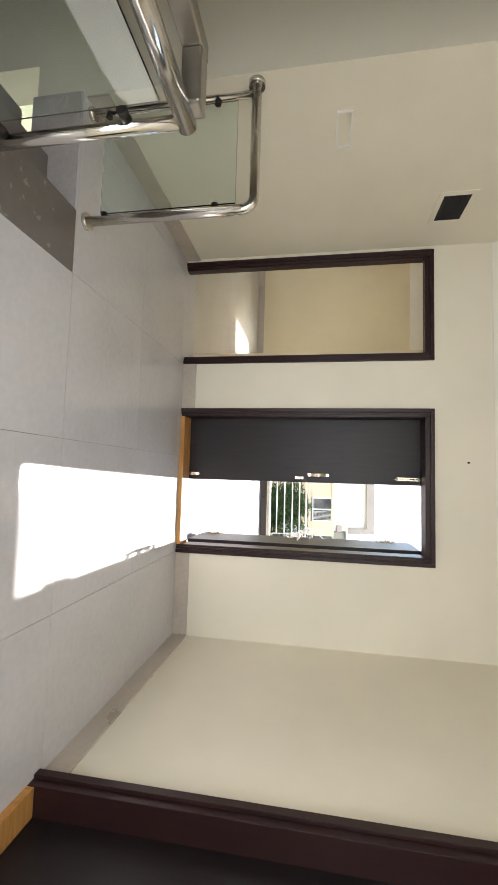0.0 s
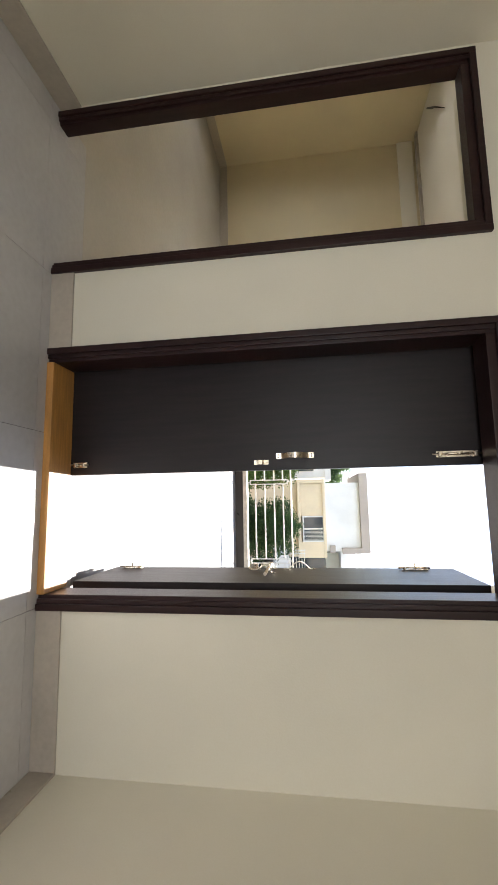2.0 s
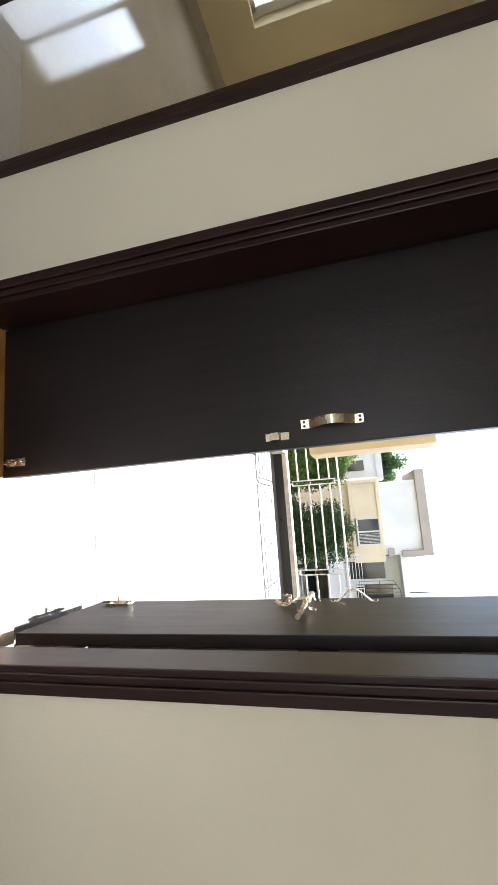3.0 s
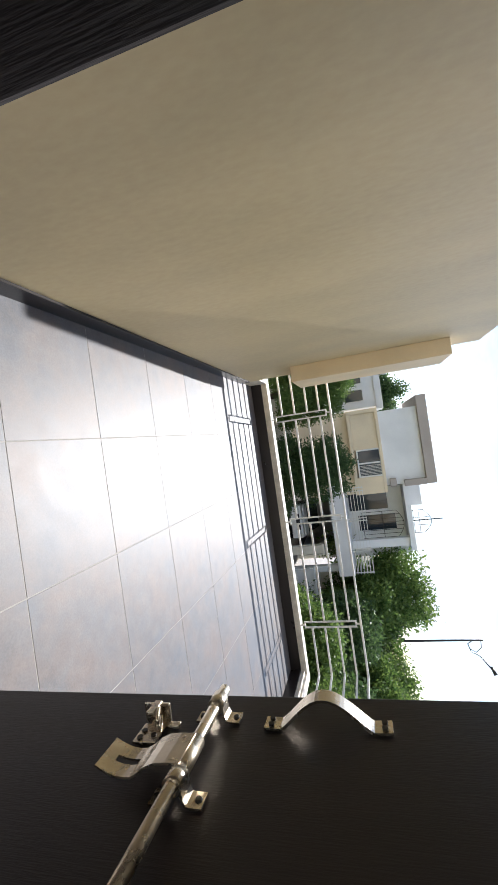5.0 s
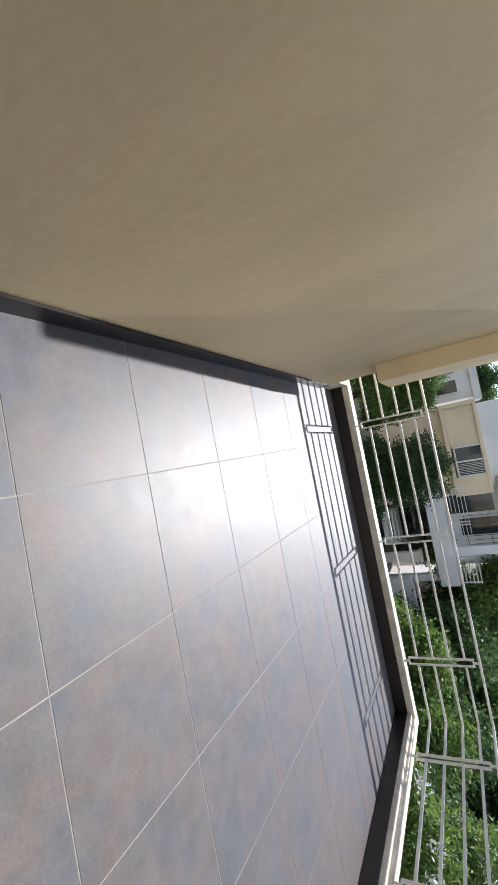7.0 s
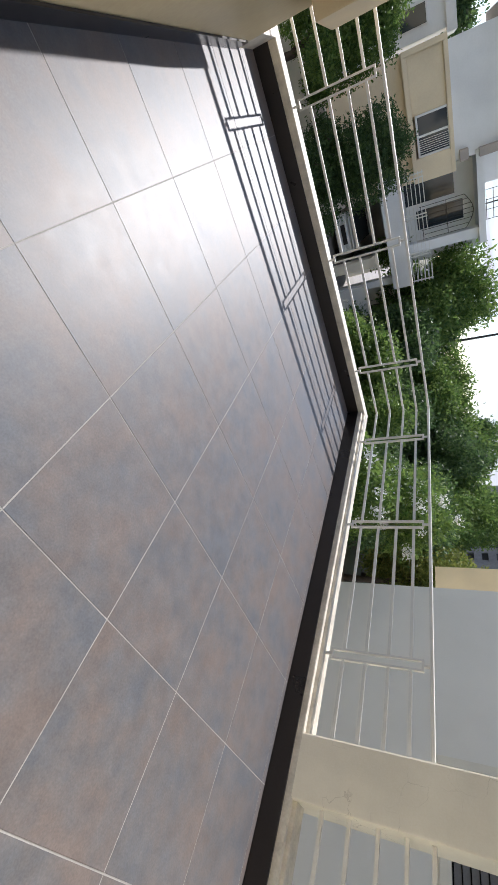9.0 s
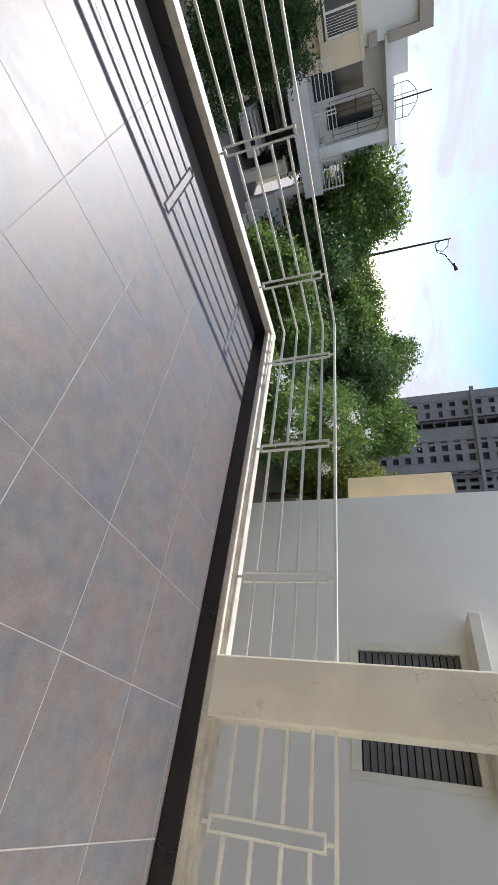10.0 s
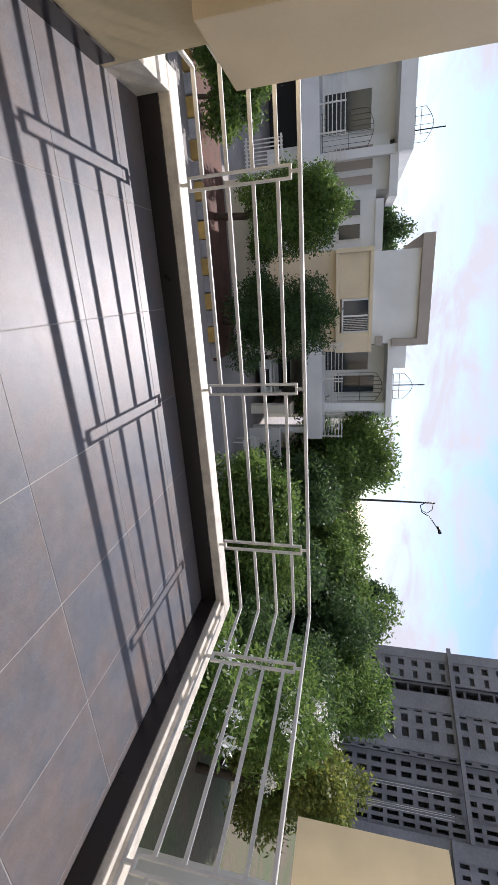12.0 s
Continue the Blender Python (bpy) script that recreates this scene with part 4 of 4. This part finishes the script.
# parked car under the balcony opposite
def car(at, angle):
    c = thing("parked_car", "white parked hatchback with dark windows", "car", (0, 0, 0))
    bm = bmesh.new()
    prof = [(-2.0, 0.35), (-2.05, 0.75), (-1.9, 0.95), (-1.0, 1.02), (1.2, 1.02), (2.0, 0.85), (2.1, 0.6), (2.05, 0.35)]
    cab = [(-1.75, 0.95), (-1.35, 1.45), (0.2, 1.50), (1.05, 1.0)]
    def extrude(p, w0, w1):
        a = [bm.verts.new((x, -(w0 if z < 1.2 else w1), z)) for x, z in p]
        b = [bm.verts.new((x, (w0 if z < 1.2 else w1), z)) for x, z in p]
        bm.faces.new(a)
        bm.faces.new(list(reversed(b)))
        for i in range(len(p)):
            j = (i + 1) % len(p)
            bm.faces.new((a[i], b[i], b[j], a[j]))
    extrude(prof, 0.84, 0.84)
    part("body", bm, M_WHITE, c)
    bm = bmesh.new()
    extrude(cab, 0.78, 0.62)
    part("cabin_glass", bm, M_DARKGLASS, c)
    part("roof", box(-1.3, 0.2, -0.6, 0.6, 1.48, 1.53, 0.02), M_WHITE, c)
    part("bonnet", box(1.05, 1.95, -0.74, 0.74, 0.93, 1.0, 0.03), M_WHITE, c)
    part("grille", box(2.02, 2.11, -0.42, 0.42, 0.58, 0.76, 0.01), M_HOLE, c)
    part("bumper", box(1.95, 2.14, -0.82, 0.82, 0.32, 0.54, 0.04), M_WHITE, c)
    part("number_plate", box(2.13, 2.15, -0.24, 0.24, 0.38, 0.49), M_WHITE_PLASTIC, c)
    for y in (-0.62, 0.62):
        part("headlight", box(1.93, 2.09, y - 0.18, y + 0.18, 0.64, 0.82, 0.03), M_PANE, c, "clear headlight lens")
    for y in (-0.90, 0.90):
        part("wing_mirror", box(0.72, 0.84, y - 0.09, y + 0.09, 1.0, 1.14, 0.03), M_WHITE, c)
    for x in (-1.3, 1.35):
        for y in (-0.8, 0.8):
            w = part("wheel", tube([(x, y - 0.1, 0.31), (x, y + 0.1, 0.31)], 0.31, 20), M_HOLE, c)
            part("rim", tube([(x, y - 0.105, 0.31), (x, y + 0.105, 0.31)], 0.19, 14), M_WHITE_PLASTIC, w)
    c.matrix_world = pose(*at, 0, 0, angle)


car((4.55, 22.5, -3.28), -92)

# street lamp
lp = thing("street_lamp", "dark street lamp pole with a curled arm", "street lamp", (12.6, 24.1, -3.3))
part("pole", tube([(12.6, 24.1, -3.3), (12.6, 24.1, 2), (12.6, 24.1, 6.0)], [0.09, 0.07, 0.045], 10), M_DARKMETAL, lp)
part("arm", tube([(12.6, 24.1, 5.5), (12.75, 24.0, 5.2), (13.1, 23.85, 5.3), (13.3, 23.75, 5.7), (13.9, 23.4, 6.15)], 0.03, 8), M_DARKMETAL, lp)
part("scroll", tube([(12.6, 24.1, 5.9), (12.95, 23.95, 5.85), (13.15, 23.85, 5.55), (13.0, 23.9, 5.3)], 0.02, 8), M_DARKMETAL, lp)
part("lamp_head", tube([(13.75, 23.5, 6.12), (14.1, 23.3, 6.25)], [0.05, 0.1], 10), M_DARKMETAL, lp)

# unfinished tower, far off
def tower(at, angle):
    """Bays side by side: each has piers, floor edges, sills and a back wall at its own depth."""
    t = thing("concrete_tower", "tall unfinished grey concrete apartment tower", "tower", (0, 0, 0))
    floors, fh = 22, 3.3
    H = floors * fh
    part("core", box(0, 78, 6.0, 24, 0, H), M_CONCRETE, t)
    # start, width, windows across, sill height, head height, front set-back, opening depth
    bays = ((0.0, 2.2, 0, 0, 0, 0.0, 0), (2.2, 2.4, 1, 1.1, 2.5, 0.2, 1.4), (4.6, 2.9, 1, 1.3, 2.3, 0.2, 1.0), (7.5, 2.6, 1, 0.3, 3.1, 1.8, 3.5),
            (10.1, 3.6, 0, 0, 0, 0.0, 0), (13.7, 0.8, 1, 0.9, 2.6, 0.3, 1.2), (14.5, 2.7, 1, 1.1, 2.6, 0.2, 1.6), (17.2, 3.1, 1, 1.1, 2.6, 0.2, 1.6),
            (20.3, 2.1, 0, 0, 0, -0.4, 0), (22.4, 0.9, 1, 1.0, 2.5, 0.4, 1.2), (23.3, 5.0, 2, 0.7, 2.9, 2.6, 3.0), (28.3, 4.6, 2, 0.7, 2.9, 3.0, 2.8),
            (32.9, 3.6, 2, 0.5, 2.9, 1.6, 3.0), (36.5, 2.9, 0, 0, 0, -0.6, 0), (39.4, 1.2, 1, 0.9, 2.6, 0.2, 1.2), (40.6, 3.4, 2, 1.1, 2.6, 0.2, 1.6),
            (44.0, 2.0, 0, 0, 0, -0.3, 0), (46.0, 6.0, 2, 0.7, 2.9, 2.4, 3.0), (52.0, 4.0, 1, 1.1, 2.6, 0.2, 1.6), (56.0, 3.0, 0, 0, 0, -0.4, 0),
            (59.0, 6.0, 2, 0.7, 2.9, 2.4, 3.0), (65.0, 5.0, 2, 1.1, 2.6, 0.2, 1.6), (70.0, 8.0, 3, 0.7, 2.9, 1.8, 3.0))
    for b0, bw, n, sill, head, back, depth in bays:
        if not n:
            part("pier", box(b0, b0 + bw, back, 6.0, 0, H), M_CONCRETE, t)
            continue
        bm = bmesh.new()
        post = max(0.22, bw * 0.2)
        for f in range(floors):
            z = f * fh
            add_box(bm, b0, b0 + bw, back, 6.0, z + head, z + fh)
            add_box(bm, b0, b0 + bw, back + 0.12, 6.0, z, z + sill)
        for k in range(n + 1):
            x = b0 + (bw - post) * k / n
            add_box(bm, x, x + post, back + 0.06, 6.0, 0, H)
        tagged(part("facade_bay", bm, M_CONCRETE, t), kind="stuff")
        # shade of the unglazed bays is painted into this wall's dark colour
        part("back_wall", box(b0, b0 + bw, min(5.9, back + depth), 6.0, 0, H), M_SHADE, t, "back wall coloured dark for the shade inside unglazed openings")
    for z in (29.5, 56.0):
        part("ledge", box(-0.8, 36.4, -1.3, -0.62, z, z + 0.9), M_CONCRETE, t)
        part("ledge", box(36.4, 78.5, -1.3, -0.62, z - 3.6, z - 2.7), M_CONCRETE, t)
    for x in (29.0, 29.5, 32.6, 32.9, 33.4):
        part("cable", tube([(x, -1.0, 0), (x, -0.9, 27.0)], 0.05, 6), M_RAIL, t)
    t.matrix_world = pose(*at, 0, 0, angle)


tower((92.2, 93.0, -3.3), -62)

# ---- planting ----
rng = np.random.default_rng(7)


def foliage(parent, name, blobs, count, size, mat, label=""):
    """A crown of many small leaves gathered in twig clumps round the given lobes."""
    count = int(count * 3.1)
    bl = np.array([(*b[:4], b[4] if len(b) > 4 else 0.85) for b in blobs])
    w = bl[:, 3] ** 2
    pick = bl[rng.choice(len(bl), count // 9, p=w / w.sum())]
    d = rng.normal(size=(len(pick), 3))
    d /= np.linalg.norm(d, axis=1)[:, None]
    r = pick[:, 3] * (0.5 + 0.62 * rng.random(len(pick)) ** 0.7)
    off = d * r[:, None]
    off[:, 2] *= pick[:, 4]
    c = np.repeat(pick[:, :3] + off, 9, axis=0)
    dd = np.repeat(d, 9, axis=0)
    k = len(c)
    small = size * 0.60
    p = c + rng.normal(size=(k, 3)) * small * 1.75
    u = rng.normal(size=(k, 3)) + dd * 0.6
    u /= np.linalg.norm(u, axis=1)[:, None]
    v = np.cross(u, rng.normal(size=(k, 3)))
    v /= np.linalg.norm(v, axis=1)[:, None] + 1e-6
    sz = (small * (0.6 + 0.8 * rng.random(k)))[:, None]
    verts = np.stack((p - u * sz, p + v * sz * 0.42 - u * sz * 0.1, p + u * sz, p - v * sz * 0.42 - u * sz * 0.1), axis=1).reshape(-1, 3)
    faces = np.arange(4 * k).reshape(-1, 4)
    me = bpy.data.meshes.new(name)
    me.from_pydata(verts.tolist(), [], faces.tolist())
    me.materials.append(mat)
    ob = new(name, me)
    ob.parent = parent
    if label:
        tagged(ob, label)
    return ob


def tree(x, y, top, radius, mat, label, base=-3.3, lobes=9, leaves=5200, size=0.13, low=0.25):
    t = thing("tree", label, "tree", (0, 0, 0), "garden trees")
    h = top - base
    blobs = []
    for i in range(lobes * 2):
        a = rng.random() * 6.283
        k = rng.random()
        rr = radius * (0.15 + 0.75 * rng.random()) * (1.0 if k < 0.6 else 0.65)
        blobs.append((x + rr * math.cos(a), y + rr * math.sin(a), base + h * (low + (0.86 - low) * k), radius * (0.24 + 0.24 * rng.random())))
    blobs.append((x, y, top - radius * 0.25, radius * 0.26))
    tb = bmesh.new()
    add_tube(tb, [(x, y, base), (x + 0.08, y, base + h * 0.25), (x - 0.05, y + 0.05, base + h * 0.55), (x, y, base + h * 0.8)], [0.05 * h * 0.6, 0.04 * h * 0.6, 0.025 * h * 0.6, 0.012 * h], 9)
    trunk = part("trunk", tb, M_BARK, t)
    for b in blobs[:6]:
        z0 = base + h * (0.25 + 0.25 * rng.random())
        part("limb", tube([(x, y, z0), ((x + b[0]) / 2, (y + b[1]) / 2, (z0 + b[2]) / 2 + 0.15), (b[0], b[1], b[2])], [0.05, 0.035, 0.015], 6), M_BARK, t)
    foliage(t, "crown", blobs, leaves, size, mat)
    return t


G, D, Y = M_LEAF, M_LEAF_DARK, M_LEAF_YEL
tree(-1.8, 15.9, 1.2, 1.55, G, "dense bright green clipped garden tree", lobes=12, leaves=13000, size=0.085, low=0.25)
tree(1.5, 15.9, 0.8, 1.55, D, "dense dark green clipped garden tree", lobes=12, leaves=13000, size=0.085, low=0.25)
tree(8.4, 21.2, 3.5, 2.6, G, "tall leafy green tree beside the house", lobes=12, leaves=9000, size=0.17)
tree(10.4, 22.5, 2.3, 2.0, D, "deep green tree behind the lamp", leaves=5000, size=0.17)
tree(-2.2, 30.0, 4.6, 1.7, D, "dark sparse tree behind the roofs", lobes=6, leaves=2200, size=0.2, low=0.6)
tree(12.4, 20.0, 2.0, 2.6, G, "leafy green garden tree", lobes=11, leaves=8000, size=0.16)
tree(15.2, 18.0, 3.6, 2.5, G, "tall leafy green garden tree", lobes=11, leaves=9000, size=0.16)
tree(17.4, 15.8, 3.2, 2.4, G, "leafy green garden tree", lobes=11, leaves=8000, size=0.16)
tree(13.4, 12.2, 1.6, 1.9, G, "leafy green garden tree", lobes=10, leaves=8000, size=0.12)
tree(10.2, 14.4, 0.5, 2.0, D, "deep green leafy garden tree", lobes=10, leaves=8000, size=0.13)
tree(6.6, 12.6, -0.4, 1.7, G, "leafy green garden shrub tree", lobes=9, leaves=8000, size=0.11)
tree(14.6, 9.3, 1.5, 1.7, Y, "small leafy yellow-green garden tree", lobes=9, leaves=7000, size=0.12)
tree(9.2, 9.0, 0.1, 1.7, D, "deep green leafy garden tree", lobes=10, leaves=8000, size=0.10)
tree(11.6, 17.5, 1.5, 2.2, G, "broad leafy green garden tree", lobes=12, leaves=8000, size=0.13, low=0.1)
tree(13.6, 15.4, 2.5, 2.2, D, "broad deep green garden tree", lobes=12, leaves=8000, size=0.13, low=0.1)
tree(16.4, 13.8, 2.7, 2.2, G, "broad leafy green garden tree", lobes=12, leaves=8000, size=0.13, low=0.1)
tree(8.4, 16.8, 0.9, 1.9, D, "broad deep green garden tree", lobes=12, leaves=8000, size=0.13, low=0.1)
tree(12.0, 10.8, 0.9, 1.9, D, "broad deep green garden tree", lobes=12, leaves=8000, size=0.10, low=0.1)
tree(8.0, 11.2, 0.1, 1.8, G, "broad leafy green garden tree", lobes=12, leaves=8000, size=0.10, low=0.1)
tree(17.2, 11.2, 2.2, 1.9, Y, "broad yellow-green garden tree", lobes=11, leaves=7000, size=0.12, low=0.15)
tree(-4.6, 14.6, -0.9, 1.1, G, "young bright green garden tree", lobes=7, leaves=4500, size=0.10)
tree(13.6, 30.0, 3.9, 1.2, D, "dark narrow tree behind the lamp", lobes=6, leaves=2500, size=0.2, low=0.5)
tree(20.5, 25.5, 4.2, 1.1, D, "dark narrow tree above the hedge", lobes=5, leaves=2200, size=0.2, low=0.5)
# flowering shrub by the railing
def flower_shrub(x, y, top, radius):
    t = thing("flowering_shrub", "green shrub with clusters of white flowers", "shrub", (0, 0, 0), "flowering shrubs")
    blobs = []
    for i in range(9):
        a = rng.random() * 6.283
        rr = radius * 0.6 * rng.random()
        blobs.append((x + rr * math.cos(a), y + rr * math.sin(a), top - radius * 0.3 - (top + 3.3) * 0.75 * rng.random() ** 1.3, radius * (0.35 + 0.2 * rng.random())))
    for i in range(5):
        b = blobs[i]
        part("stem", tube([(x, y, -3.3), ((x + b[0]) / 2, (y + b[1]) / 2, -1.8), b[:3]], [0.04, 0.03, 0.012], 6), M_BARK, t)
    foliage(t, "crown", blobs, 7000, 0.07, M_LEAF)
    spots = []
    for i in range(26):
        b = blobs[i % 9]
        d = Vector(rng.normal(size=3)).normalized()
        d = Vector((-abs(d.x), -abs(d.y), d.z)).normalized()
        spots.append((b[0] + d.x * b[3] * 1.2, b[1] + d.y * b[3] * 1.2, b[2] + d.z * b[3] * 1.1, 0.035 + 0.05 * rng.random()))
    tagged(foliage(t, "blossom", spots, 620, 0.05, M_PETAL, "scattered white flowers"), kind="stuff")


flower_shrub(4.85, 4.55, 0.30, 0.9)
flower_shrub(5.7, 5.3, 0.75, 1.05)
flower_shrub(7.2, 6.2, 0.9, 1.2)

# ---- floor pieces ----
tile_meshes = {}


def lay_tiles(parent, mat, x0, x1, y0, y1, z, ox, oy, size, gap):
    """Square tiles on a grid through (ox, oy), cut at the edges of a rectangle; alike tiles share a mesh."""
    for i in range(math.floor((x0 - ox) / size), math.ceil((x1 - ox) / size)):
        for j in range(math.floor((y0 - oy) / size), math.ceil((y1 - oy) / size)):
            a0, a1 = max(x0, ox + i * size), min(x1, ox + (i + 1) * size)
            b0, b1 = max(y0, oy + j * size), min(y1, oy + (j + 1) * size)
            w, d = round(a1 - a0 - gap, 4), round(b1 - b0 - gap, 4)
            if w < 0.02 or d < 0.02:
                continue
            key = (mat.name, w, d)
            if key not in tile_meshes:
                tile_meshes[key] = mesh_of("tile", box(-w / 2, w / 2, -d / 2, d / 2, -0.011, 0.0), mat)
            o = new("tile", tile_meshes[key])
            o.parent = parent
            o.location = ((a0 + a1) / 2, (b0 + b1) / 2, z)


floor_b, floor_h = bpy.data.objects["floor_balcony"], bpy.data.objects["floor"]
lay_tiles(floor_b, M_TILE, -0.60, 3.05, WO, 3.93, 0.0, 0.0, 0.0, 0.6, 0.0058)
lay_tiles(floor_b, M_TILE, 0.90, 3.05, -3.0, WO, 0.0, 0.0, 0.0, 0.6, 0.0058)
lay_tiles(floor_h, M_HALL_TILE, -1.93, 1.30, -3.06, WO, HF, -0.985, -3.06, 0.8, 0.0022)
lay_tiles(floor_h, M_HALL_TILE, -0.985, 1.30, -6.6, -3.06, HF, -0.985, -3.06, 0.8, 0.0022)
